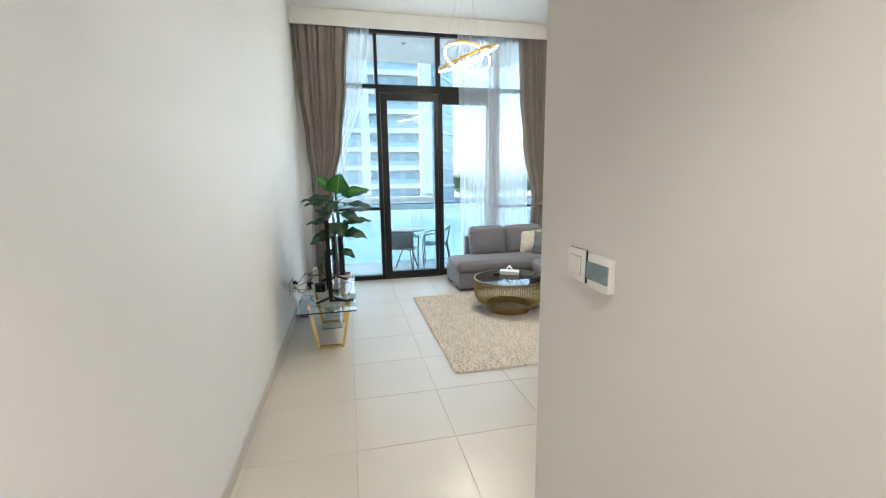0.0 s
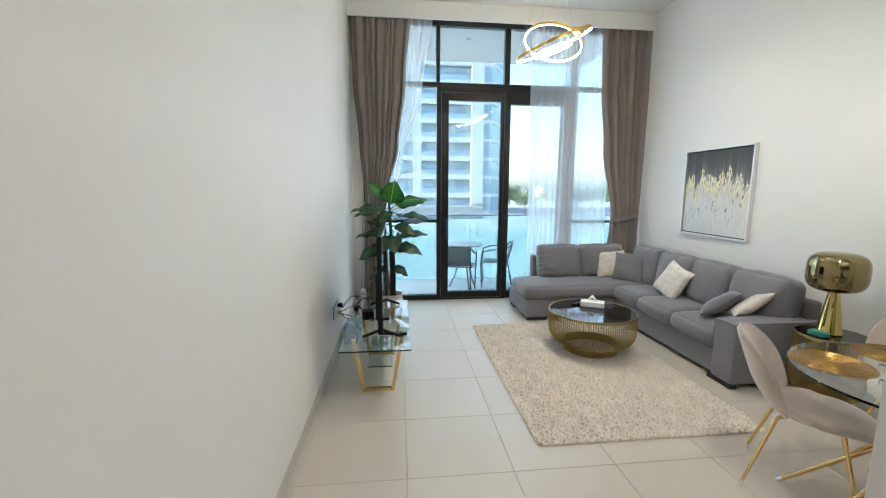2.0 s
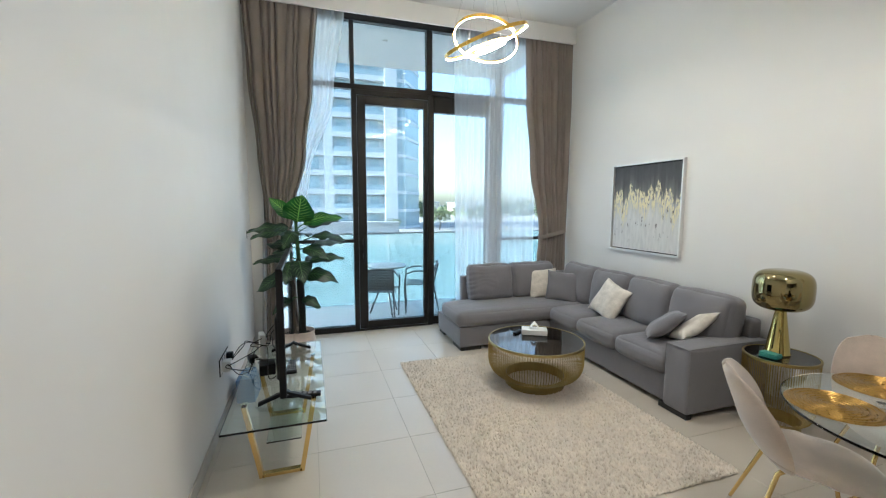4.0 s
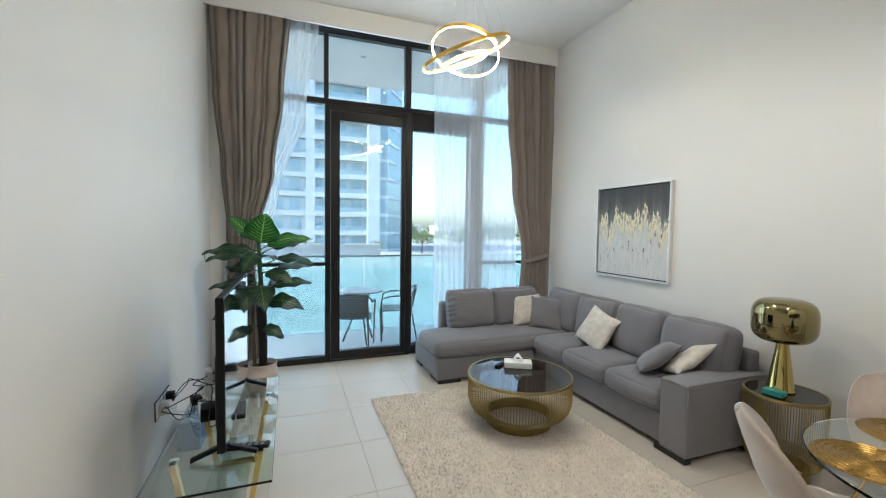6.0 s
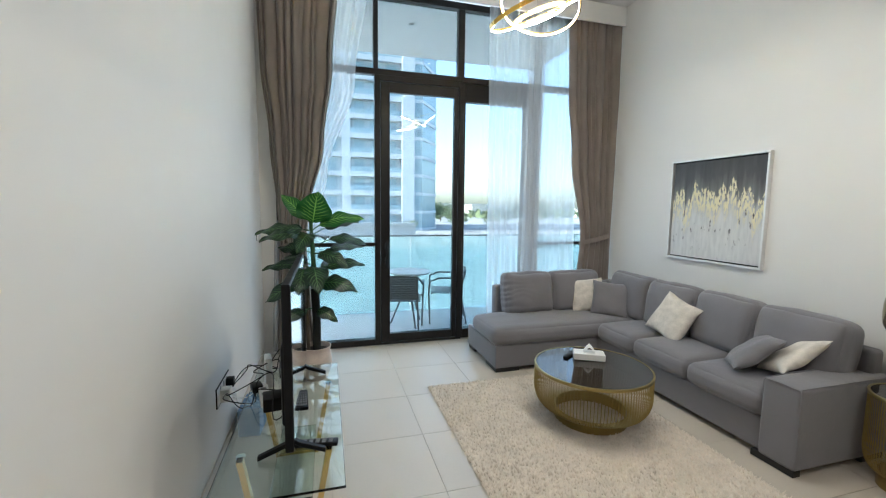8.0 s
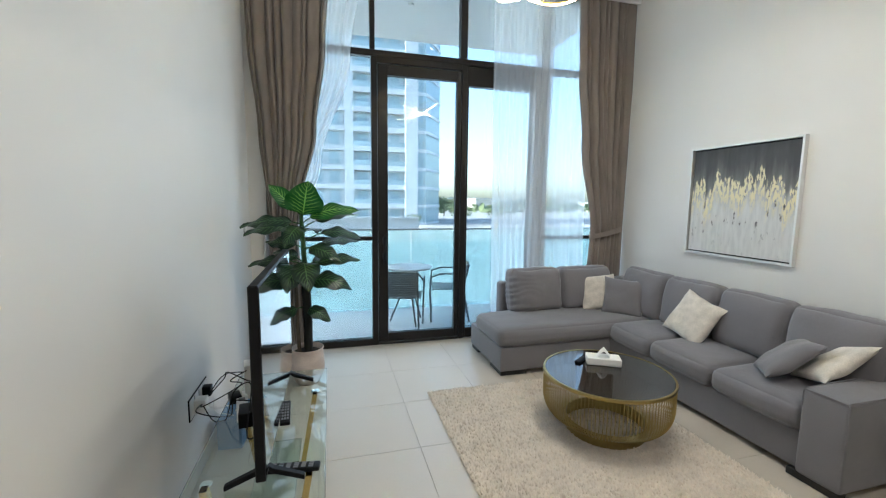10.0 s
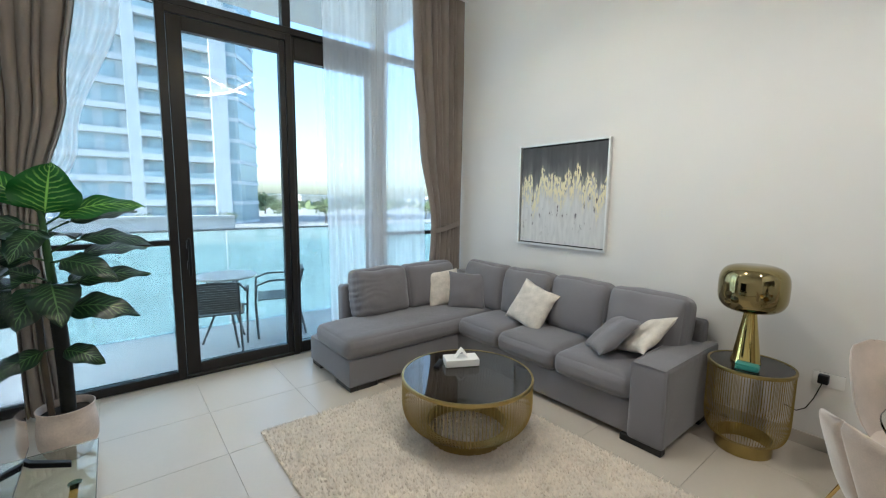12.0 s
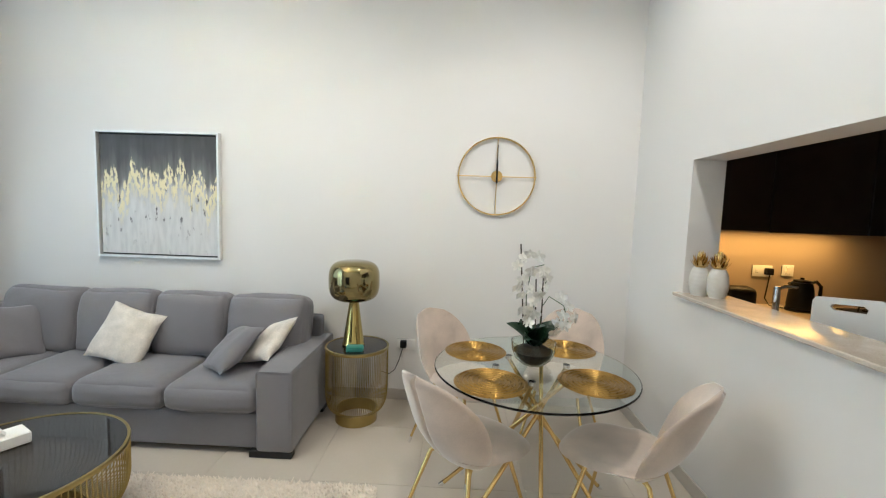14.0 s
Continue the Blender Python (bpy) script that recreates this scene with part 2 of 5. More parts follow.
structure("wall_west", boxes((WEST - 0.2, WEST, -2.4, NORTH + 0.25, 0, TOP)), WALL, "plain warm white painted plaster wall beside the television", "wall")
structure("wall_pier", boxes((WEST, -0.43, NORTH - 0.02, NORTH + 0.12, 0, 3.76)), WALL, "narrow white painted pier at the end of the glazing", "wall")
structure("wall_east", boxes((EAST, EAST + 0.2, -2.4, NORTH + 0.25, 0, TOP)), WALL, "plain warm white painted plaster wall behind the sofa", "wall")
structure("wall_south", boxes((HALL_X + 0.12, EAST, SOUTH - 0.19, SOUTH, 0, HATCH[2] - 0.03), (HALL_X + 0.12, EAST, SOUTH - 0.19, SOUTH, HATCH[3], TOP),
          (HALL_X + 0.12, HATCH[0], SOUTH - 0.19, SOUTH, HATCH[2] - 0.03, HATCH[3]), (HATCH[1], EAST, SOUTH - 0.19, SOUTH, HATCH[2] - 0.03, HATCH[3])),
          WALL, "white painted wall with a serving hatch to the kitchen", "wall")
structure("wall_hall", boxes((HALL_X, HALL_X + 0.12, -2.2, HALL_Y, 0, TOP), bevel=0.004), WALL, "white painted hall wall with a light switch and a thermostat", "wall")
structure("wall_hall_end", boxes((WEST, EAST, -2.4, -2.2, 0, TOP)), WALL, "plain white wall at the hall's end", "wall")
structure("ceiling", boxes((WEST, EAST, -2.2, NORTH + 0.1, TOP, TOP + 0.15)), CEIL, "flat white painted plaster ceiling", "ceiling")
structure("bulkhead", boxes((WEST, EAST, 6.50, 6.525, 3.775, TOP - 0.005), bevel=0.002), CEIL, "white plaster curtain box along the window wall", "bulkhead")
structure("ceiling_hall", boxes((WEST, HALL_X, -2.2, 0.6, 2.8, 2.95)), CEIL, "lowered white plaster ceiling of the hall", "ceiling")

floor = structure("floor", boxes((WEST, EAST, -2.2, NORTH - 0.06, -0.1, -0.0035)), GROUT, "grey mortar bed under beige floor tiles", "floor")
structure("baseboard_west", boxes((WEST, WEST + 0.012, -2.2, 6.55, 0.0, 0.085), bevel=0.002), SKIRT, "pale tiled skirting", "baseboard")
structure("baseboard_east", boxes((EAST - 0.012, EAST, SOUTH, 6.6, 0.0, 0.085), bevel=0.002), SKIRT, "pale tiled skirting", "baseboard")
structure("baseboard_south", boxes((HALL_X + 0.12, EAST - 0.012, SOUTH, SOUTH + 0.012, 0.0, 0.085), bevel=0.002), SKIRT, "pale tiled skirting", "baseboard")
structure("baseboard_hall", boxes((HALL_X - 0.012, HALL_X, -2.2, HALL_Y, 0.0, 0.085), bevel=0.002), SKIRT, "pale tiled skirting", "baseboard")

# window wall: dark aluminium bars round glass
win = tagged(new("window_1"), "floor-to-ceiling glazed wall in dark aluminium frames", "window", kind="structure")
Y0, Y1 = NORTH, NORTH + 0.09


def bar(name, x0, x1, z0, z1, y0=Y0, y1=Y1, parent=win):
    return part(name, box(bmesh.new(), x0, x1, y0, y1, z0, z1, bevel=0.004), ALU, parent, smooth=False)


def pane(x0, x1, z0, z1, y=NORTH + 0.05, parent=win, material=None, name="pane"):
    ob = part(name, box(bmesh.new(), x0, x1, y, y + 0.008, z0, z1), material or PANE, parent, smooth=False)
    ob.visible_shadow = False
    return ob


bar("head_rail", WEST, EAST, 3.77, 3.84)
bar("transom", -0.43, EAST, 2.985, 3.045)
bar("bottom_rail", -0.43, 0.585, 0.0, 0.07)
bar("bottom_rail", 2.585, EAST, 0.0, 0.07)
bar("mullion", -0.43, -0.38, 0.07, 2.985)
bar("mullion", EAST - 0.05, EAST, 0.07, 2.985)
bar("mullion", 2.50, 2.585, 0.0, 2.985)
for a, b in ((-0.43, -0.38), (0.575, 0.625), (1.525, 1.60), (2.51, 2.575), (EAST - 0.05, EAST)):
    bar("upper_mullion", a, b, 3.045, 3.77)
bar("mid_rail", -0.38, 0.585, 1.135, 1.175)
bar("mid_rail", 2.585, EAST - 0.05, 1.12, 1.16)
for a, b in ((-0.38, 0.575), (0.625, 1.525), (1.60, 2.51), (2.575, EAST - 0.05)):
    pane(a, b, 3.045, 3.77)
pane(-0.38, 0.585, 0.07, 1.135), pane(-0.38, 0.585, 1.175, 2.985)
pane(2.585, EAST - 0.05, 0.07, 1.12), pane(2.585, EAST - 0.05, 1.16, 2.985)

door = tagged(new("door_1"), "closed glazed balcony door in a dark aluminium frame", "door", kind="structure")
bar("door_frame", 0.585, 0.645, 0.0, 2.985, parent=door)
bar("door_frame", 1.545, 1.60, 0.0, 2.985, parent=door)
bar("door_frame", 0.645, 1.545, 2.925, 2.985, parent=door)
bar("threshold", 0.645, 1.545, 0.0, 0.025, parent=door)
leaf = part("door_leaf", boxes((0.650, 0.752, Y0 + 0.012, Y1 - 0.01, 0.03, 2.92), (1.492, 1.540, Y0 + 0.012, Y1 - 0.01, 0.03, 2.92),
            (0.752, 1.492, Y0 + 0.012, Y1 - 0.01, 2.815, 2.92), (0.752, 1.492, Y0 + 0.012, Y1 - 0.01, 0.03, 0.118), bevel=0.004), ALU, door, smooth=False)
pane(0.752, 1.492, 0.118, 2.815, parent=door)
part("door_handle", box(bmesh.new(), 0.700, 0.722, Y0 - 0.05, Y0 - 0.03, 0.88, 1.19, bevel=0.008, seg=2), BLACK, leaf)
part("handle_base", boxes((0.694, 0.728, Y0 - 0.032, Y0 + 0.012, 0.93, 1.00), (0.694, 0.728, Y0 - 0.032, Y0 + 0.012, 1.10, 1.17), bevel=0.004), BLACK, leaf)

slider = tagged(new("door_2"), "fixed glazed sliding panel in a dark aluminium frame", "door", kind="structure")
bar("door_frame", 1.60, 1.632, 0.0, 2.985, Y0 + 0.03, Y1 + 0.03, slider)
bar("door_frame", 2.385, 2.50, 0.0, 2.985, Y0 + 0.03, Y1 + 0.03, slider)
bar("top_rail", 1.632, 2.385, 2.785, 2.985, Y0 + 0.03, Y1 + 0.03, slider)
bar("bottom_rail", 1.632, 2.385, 0.0, 0.11, Y0 + 0.03, Y1 + 0.03, slider)
pane(1.632, 2.385, 0.11, 2.785, NORTH + 0.075, slider)

# balcony
BALC = mat("balcony_tile", (0.80, 0.79, 0.765), 0.5, vary=0.04, scale=2)
SOFFIT = mat("white_render", (0.84, 0.85, 0.835), 0.8, vary=0.03, scale=1.5)
structure("balcony_floor", boxes((-6.5, 5.2, NORTH + 0.12, 8.3, -0.25, -0.02)), BALC, "pale tiled balcony floor", "balcony")
structure("balcony_soffit", boxes((-6.5, 3.55, NORTH + 0.095, 8.72, 3.92, 4.25)), SOFFIT, "white rendered slab over the balcony", "balcony")

# ---- sofa ----
sofa = thing("sofa", (2.6, 5.0, 0), "grey fabric corner sofa with a chaise and loose back cushions", "sofa")


def sofa_part(name, x0, x1, y0, y1, z0, z1, r=0.03, puff=(0, 0, 0), n=8, fold=0.0, seed=0, lean=None, label="", creases=0.0):
    bm = soft_box(x1 - x0, y1 - y0, z1 - z0, r, n, puff, fold, seed)
    if creases:
        # pulled cloth: shallow horizontal wrinkles that fade away from the outer end
        for v in bm.verts:
            u = v.co.x / (x1 - x0) + 0.5
            wave = math.sin(105 * v.co.z + 9 * noise.noise(Vector((4 * v.co.x, 0, 7 * v.co.z)))) * math.exp(-4.5 * max(0, u))
            v.co.y -= creases * wave * (1 if v.co.y < 0 else 0)
            v.co.x -= 0.7 * creases * wave * (1 if u < 0.1 else 0)
    m = Matrix.Translation(((x0 + x1) / 2 - 2.6, (y0 + y1) / 2 - 5.0, (z0 + z1) / 2))
    if lean is not None:
        m = m @ pose(0, 0, 0, *lean)
    return part(name, moved(bm, m), SOFA, sofa, label)


SX0, SX1 = 2.72, 3.53
sofa_part("base", SX0 + 0.015, SX1, 3.90, 6.40, 0.042, 0.262, 0.012)
sofa_part("base", 1.60, SX0 + 0.015, 5.60, 6.40, 0.042, 0.262, 0.012)
sofa_part("armrest", 2.695, SX1, 3.71, 3.935, 0.042, 0.545, 0.022, puff=(0, 0, 0.01))
for i, (y0, y1) in enumerate(((3.94, 4.515), (4.52, 5.09), (5.095, 5.59))):
    sofa_part("seat_cushion", SX0 - 0.02, 3.30, y0, y1, 0.262, 0.425, 0.055, (0.018, 0.004, 0.028), 10, 0.005, i)
sofa_part("chaise_cushion", 1.575, 3.30, 5.585, 6.22, 0.262, 0.43, 0.06, (0.012, 0.016, 0.022), 12, 0.004, 5)
sofa_part("back_frame", 3.40, SX1, 3.78, 6.46, 0.05, 0.70, 0.03)
sofa_part("back_frame", 1.90, 3.40, 6.34, 6.46, 0.05, 0.70, 0.03)
for i, (y0, y1) in enumerate(((3.83, 4.405), (4.41, 4.945), (4.95, 5.505), (5.51, 6.08))):
    sofa_part("back_cushion", 3.20, 3.40, y0, y1, 0.40, 0.865, 0.06, (0.065, 0.006, 0.016), 12, 0.013, 10 + i, (0, 11, 0))
for i, (x0, x1) in enumerate(((1.93, 2.50), (2.505, 3.12))):
    sofa_part("back_cushion", x0, x1, 6.10, 6.30, 0.41, 0.860, 0.06, (0.006, 0.065, 0.016), 12 if i else 30, 0.013, 20 + i, (-10, 0, 0), creases=0.0 if i else 0.0055)
for x0, x1, y0, y1 in ((2.705, 2.765, 3.72, 3.98), (3.30, 3.50, 3.72, 3.80), (1.61, 1.67, 5.61, 5.87), (1.61, 1.67, 6.20, 6.38), (3.42, 3.50, 6.20, 6.40), (1.67, 1.86, 5.61, 5.67)):
    part("foot", box(bmesh.new(), x0 - 2.6, x1 - 2.6, y0 - 5.0, y1 - 5.0, 0.0, 0.046, bevel=0.004), DARKFOOT, sofa, "low black plastic foot", smooth=False)


def piping(pts):
    part("piping", tube([(x - 2.6, y - 5.0, z) for x, y, z in pts], 0.0042, 6), SOFA, sofa, "sewn piping along the edge")


piping([(2.701, 3.717, 0.08), (2.699, 3.716, 0.53), (2.712, 3.724, 0.545), (2.95, 3.718, 0.549), (3.25, 3.717, 0.549), (3.50, 3.716, 0.545)])
piping([(2.699, 3.929, 0.44), (2.699, 3.928, 0.53), (2.715, 3.922, 0.545), (2.95, 3.926, 0.549), (3.20, 3.927, 0.549)])
piping([(2.698, 3.722, 0.540), (2.694, 3.82, 0.545), (2.698, 3.922, 0.540)])


# ---- drum tables ----
def drum_table(name, loc, radius, height, base_r, base_h, bars, wire, label, category):
    t = thing(name, loc, label, category)
    part("top_rim", lathe([(radius - 0.012, height - 0.02), (radius, height - 0.02), (radius + 0.003, height - 0.01), (radius, height), (radius - 0.012, height)], 64, closed=True), OLDBRASS, t)
    part("glass_top", lathe([(0, height - 0.012), (radius - 0.0125, height - 0.012), (radius - 0.0125, height - 0.003), (0, height - 0.003)], 64), SMOKED, t, "smoked dark glass top")
    part("base_ring", lathe([(base_r - 0.006, 0), (base_r, 0), (base_r, base_h), (base_r - 0.006, base_h)], 64, closed=True), OLDBRASS, t)
    tall = height - 0.02 - base_h
    bend = min(tall * 0.55, 0.15)
    n = 14
    line = []
    for k in range(n + 1):
        u = k / n
        if u < 0.6:
            a = u / 0.6 * math.pi / 2
            line.append((base_r + (radius - 0.004 - base_r) * math.sin(a) ** 0.8, base_h + bend * (1 - math.cos(a)) ** 1.1))
        else:
            line.append((radius - 0.004, base_h + bend + (tall - bend) * (u - 0.6) / 0.4))
    first = part("wire", tube([(r, 0, z) for r, z in line], wire, 5), OLDBRASS, t)
    for i in range(1, bars):
        ob = new("wire", first.data)
        ob.parent = t
        ob.rotation_euler = (0, 0, 2 * math.pi * i / bars)
    return t


drum_table("coffee_table", (1.955, 4.63, 0.02), 0.42, 0.40, 0.262, 0.085, 120, 0.0030, "round brass wire drum coffee table with a smoked glass top", "coffee table")
drum_table("side_table", (3.245, 3.455, 0), 0.225, 0.55, 0.15, 0.085, 96, 0.0017, "tall brass wire drum side table with a smoked glass top", "side table")

# ---- curtains ----
def cloth(rows, folds, depth, thick, seed, steps=40, per_fold=8, crease=1.0, pleats=False):
    """A hanging cloth with folds. rows: (height, x from, x to, y of the middle, depth factor) from top to bottom."""
    rnd = random.Random(seed)
    phase = [rnd.uniform(-0.5, 0.5) for _ in range(folds + 2)]
    swell = [rnd.uniform(0.6, 1.2) for _ in range(folds + 2)]
    bm = bmesh.new()
    n = folds * per_fold
    hi, lo = rows[0][0], rows[-1][0]
    sides = ([], [])
    for k in range(steps + 1):
        z = hi + (lo - hi) * k / steps
        for a, b in zip(rows, rows[1:]):
            if b[0] <= z + 1e-9:
                break
        u = (a[0] - z) / (a[0] - b[0])
        u = u * u * (3 - 2 * u)
        x0, x1, y, d = (p + (q - p) * u for p, q in zip(a[1:], b[1:]))
        front, back = [], []
        for i in range(n + 1):
            s = i / n
            f = min(int(s * folds), folds - 1)
            u = s * folds
            if pleats:
                u += 0.22 * math.sin(2.3 * u + seed) + 0.05 * math.sin(1.7 * z + 2 * u)
                wave = 1 - 2 * abs(math.sin(math.pi * u)) ** crease
            else:
                wave = math.sin(2 * math.pi * u + 0.5 * phase[f] * math.sin(math.pi * (u - f)) + 0.35 * math.sin(3.1 * z + f))
                wave = math.copysign(abs(wave) ** crease, wave)
            off = depth * d * swell[f] * wave + 0.008 * noise.noise(Vector((s * 9, z * 1.5, seed)))
            x = x0 + (x1 - x0) * (s + 0.012 * math.sin(2 * math.pi * s * folds * 0.5 + seed + z))
            front.append(bm.verts.new((x, y + off, z)))
            back.append(bm.verts.new((x, y + off + thick, z)))
        sides[0].append(front), sides[1].append(back)
    for k in range(steps):
        for i in range(n):
            bm.faces.new((sides[0][k][i], sides[0][k + 1][i], sides[0][k + 1][i + 1], sides[0][k][i + 1]))
            bm.faces.new((sides[1][k][i], sides[1][k][i + 1], sides[1][k + 1][i + 1], sides[1][k + 1][i]))
        for i in (0, n):
            bm.faces.new((sides[0][k][i], sides[1][k][i], sides[1][k + 1][i], sides[0][k + 1][i]))
    for k in (0, steps):
        for i in range(n):
            bm.faces.new((sides[0][k][i], sides[0][k][i + 1], sides[1][k][i + 1], sides[1][k][i]))
    bmesh.ops.recalc_face_normals(bm, faces=bm.faces[:])
    return bm


def drape(rows, folds, seed, label, tie_z, tie_x0, tie_x1):
    d = thing("drape", (0, 0, 0), label, "curtain", "drapes at the window wall")
    part("cloth", cloth(rows, folds, 0.036, 0.003, seed, steps=48, per_fold=14, crease=0.55, pleats=True), DRAPE, d, angle=80)
    c = (tie_x0 + tie_x1) / 2
    ring = [(c + (tie_x1 - tie_x0) / 2 * math.cos(a) * 1.06, 6.575 + 0.055 * math.sin(a), tie_z + 0.05 * math.cos(a)) for a in (2 * math.pi * i / 32 for i in range(32))]
    bm = bmesh.new()
    loops = [[bm.verts.new((x, y, z + h)) for x, y, z in ring] for h in (-0.03, 0.03)]
    inner = [[bm.verts.new((c + (x - c) * 0.97, 6.575 + (y - 6.575) * 0.93, z + h)) for x, y, z in ring] for h in (-0.03, 0.03)]
    for i in range(32):
        j = (i + 1) % 32
        bm.faces.new((loops[0][i], loops[0][j], loops[1][j], loops[1][i]))
        bm.faces.new((inner[0][j], inner[0][i], inner[1][i], inner[1][j]))
        bm.faces.new((loops[1][i], loops[1][j], inner[1][j], inner[1][i]))
        bm.faces.new((loops[0][j], loops[0][i], inner[0][i], inner[0][j]))
    part("tieback", bm, DRAPE, d, "cloth tie-back band", angle=50)
    return d


drape([(3.95, 2.86, 3.575, 6.575, 1), (3.0, 2.90, 3.575, 6.575, 1), (2.2, 2.98, 3.57, 6.575, 0.9), (1.22, 3.14, 3.56, 6.575, 0.85), (0.6, 3.10, 3.56, 6.575, 0.9), (0.02, 3.06, 3.57, 6.575, 1)],
      9, 3, "taupe woven drape gathered by a tie-back beside the sofa", 1.20, 3.14, 3.56)
drape([(3.95, -0.57, 0.235, 6.575, 1), (3.0, -0.54, 0.16, 6.575, 1), (2.2, -0.47, 0.06, 6.575, 0.9), (1.5, -0.41, -0.10, 6.575, 0.9), (1.2, -0.40, -0.14, 6.575, 0.8), (0.6, -0.42, -0.10, 6.575, 0.9), (0.02, -0.44, -0.06, 6.575, 1)],
      9, 5, "taupe woven drape gathered by a tie-back behind the plant", 1.18, -0.40, -0.13)

sheer = thing("sheer_curtain", (0, 0, 0), "thin white sheer curtain hanging straight in front of the glass", "curtain", "sheers at the window wall")
part("cloth", cloth([(3.95, 1.87, 2.40, 6.640, 1), (1.5, 1.90, 2.38, 6.640, 1), (0.03, 1.93, 2.38, 6.645, 1)], 6, 0.014, 0.0015, 11, per_fold=12), SHEER, sheer, angle=80)
part("gathered_edge", cloth([(3.95, 2.37, 2.58, 6.634, 1), (1.5, 2.36, 2.56, 6.634, 1), (0.03, 2.34, 2.57, 6.636, 1)], 4, 0.022, 0.0015, 29, per_fold=14), SHEER, sheer, "edge gathered in close folds", angle=80)
part("gathered_edge", cloth([(3.95, 2.38, 2.59, 6.615, 1), (1.5, 2.37, 2.57, 6.615, 1), (0.03, 2.35, 2.58, 6.615, 1)], 3, 0.012, 0.0015, 47, per_fold=14), SHEER, sheer, "edge gathered in close folds", angle=80)
sheer3 = thing("sheer_curtain", (0, 0, 0), "thin white sheer curtain hanging straight beside the tied drape", "curtain", "sheers at the window wall")
part("cloth", cloth([(3.95, 2.57, 3.07, 6.642, 1), (1.5, 2.57, 3.09, 6.642, 1), (0.03, 2.57, 3.11, 6.642, 1)], 5, 0.012, 0.0015, 37, per_fold=12), SHEER, sheer3, angle=80)
sheer2 = thing("sheer_curtain", (0, 0, 0), "thin white sheer curtain drawn aside with the drape", "curtain", "sheers at the window wall")
part("cloth", cloth([(3.95, -0.10, 0.52, 6.635, 1), (2.9, -0.10, 0.38, 6.635, 1), (1.9, -0.25, 0.09, 6.635, 0.8), (1.25, -0.46, -0.13, 6.635, 0.5), (0.03, -0.50, -0.05, 6.635, 0.8)], 7, 0.018, 0.0015, 13, per_fold=12), SHEER, sheer2, angle=80)


# ---- rug ----
def shaggy_rug(x0, x1, y0, y1):
    rnd = np.random.RandomState(4)
    step = 0.0085
    xs, ys = np.meshgrid(np.arange(x0, x1, step), np.arange(y0, y1, step))
    px = xs.ravel() + rnd.uniform(-0.5, 0.5, xs.size) * step
    py = ys.ravel() + rnd.uniform(-0.5, 0.5, xs.size) * step
    n = px.size
    lean = rnd.uniform(0, 2 * np.pi, n)
    clump = np.zeros(n)
    for _ in range(24):
        a, f, ph = rnd.uniform(0, 2 * np.pi), rnd.uniform(110, 260), rnd.uniform(0, 6.28)
        clump += 0.29 * np.sin(f * (px * np.cos(a) + py * np.sin(a)) + ph)
    lean = lean * 0.25 + clump * 1.6
    tall = rnd.uniform(0.013, 0.021, n) * (1 + 0.42 * clump)
    far = rnd.uniform(0.010, 0.022, n)
    r = rnd.uniform(0.0080, 0.0115, n)
    verts = np.zeros((n, 4, 3))
    for k in range(3):
        a = lean + 2.094 * k
        verts[:, k, 0], verts[:, k, 1], verts[:, k, 2] = px + r * np.cos(a), py + r * np.sin(a), 0.004
    verts[:, 3, 0], verts[:, 3, 1], verts[:, 3, 2] = px + far * np.cos(lean), py + far * np.sin(lean), 0.004 + tall
    base = 4 * np.arange(n)[:, None]
    faces = np.concatenate([base + np.array([[0, 1, 3]]), base + np.array([[1, 2, 3]]), base + np.array([[2, 0, 3]])])
    me = bpy.data.meshes.new("shag")
    me.from_pydata(verts.reshape(-1, 3).tolist(), [], faces.tolist())
    me.polygons.foreach_set("use_smooth", [True] * len(me.polygons))
    me.materials.append(RUG)
    t = thing("rug", (0, 0, 0), "cream shaggy rug lying on the beige tiles", "rug")
    pile = new("shag", me)
    pile.parent = t
    pile["kind"] = "stuff"
    part("backing", box(bmesh.new(), x0, x1, y0, y1, 0.0005, 0.010, bevel=0.003), RUG, t, smooth=False)
    return t


shaggy_rug(0.905, 2.49, 3.16, 5.44)


# ---- loose cushions ----
def pillow(loc, size, thick, rot, material, label, seed):
    t = thing("cushion", loc, label, "cushion", "cushions on the sofa")
    n, spin = rot
    t.matrix_basis = Matrix.Translation(loc) @ Vector(n).to_track_quat("Z", "Y").to_matrix().to_4x4() @ pose(0, 0, 0, 0, 0, spin)
    bm = bmesh.new()
    n = 20
    h = size / 2
    layer = {}
    for s in (1, -1):
        for i in range(n + 1):
            for j in range(n + 1):
                u, v = 2 * i / n - 1, 2 * j / n - 1
                edge = i in (0, n) or j in (0, n)
                if edge and s < 0:
                    layer[s, i, j] = layer[1, i, j]
                    continue
                pinch = 1 - 0.10 * (1 - u * u) * abs(v) ** 3 * 0.9
                pinch2 = 1 - 0.10 * (1 - v * v) * abs(u) ** 3 * 0.9
                z = s * thick / 2 * (max(0, 1 - u ** 2) * max(0, 1 - v ** 2)) ** 0.42
                p = Vector((u * h * pinch2, v * h * pinch, z))
                p += 0.010 * noise.noise_vector(p * 9 + Vector((seed, 0, 0)))
                layer[s, i, j] = bm.verts.new(p)
        for i in range(n):
            for j in range(n):
                q = [layer[s, i, j], layer[s, i + 1, j], layer[s, i + 1, j + 1], layer[s, i, j + 1]]
                bm.faces.new(q if s > 0 else q[::-1])
    part("cover", bm, material, t, angle=70)
    return t


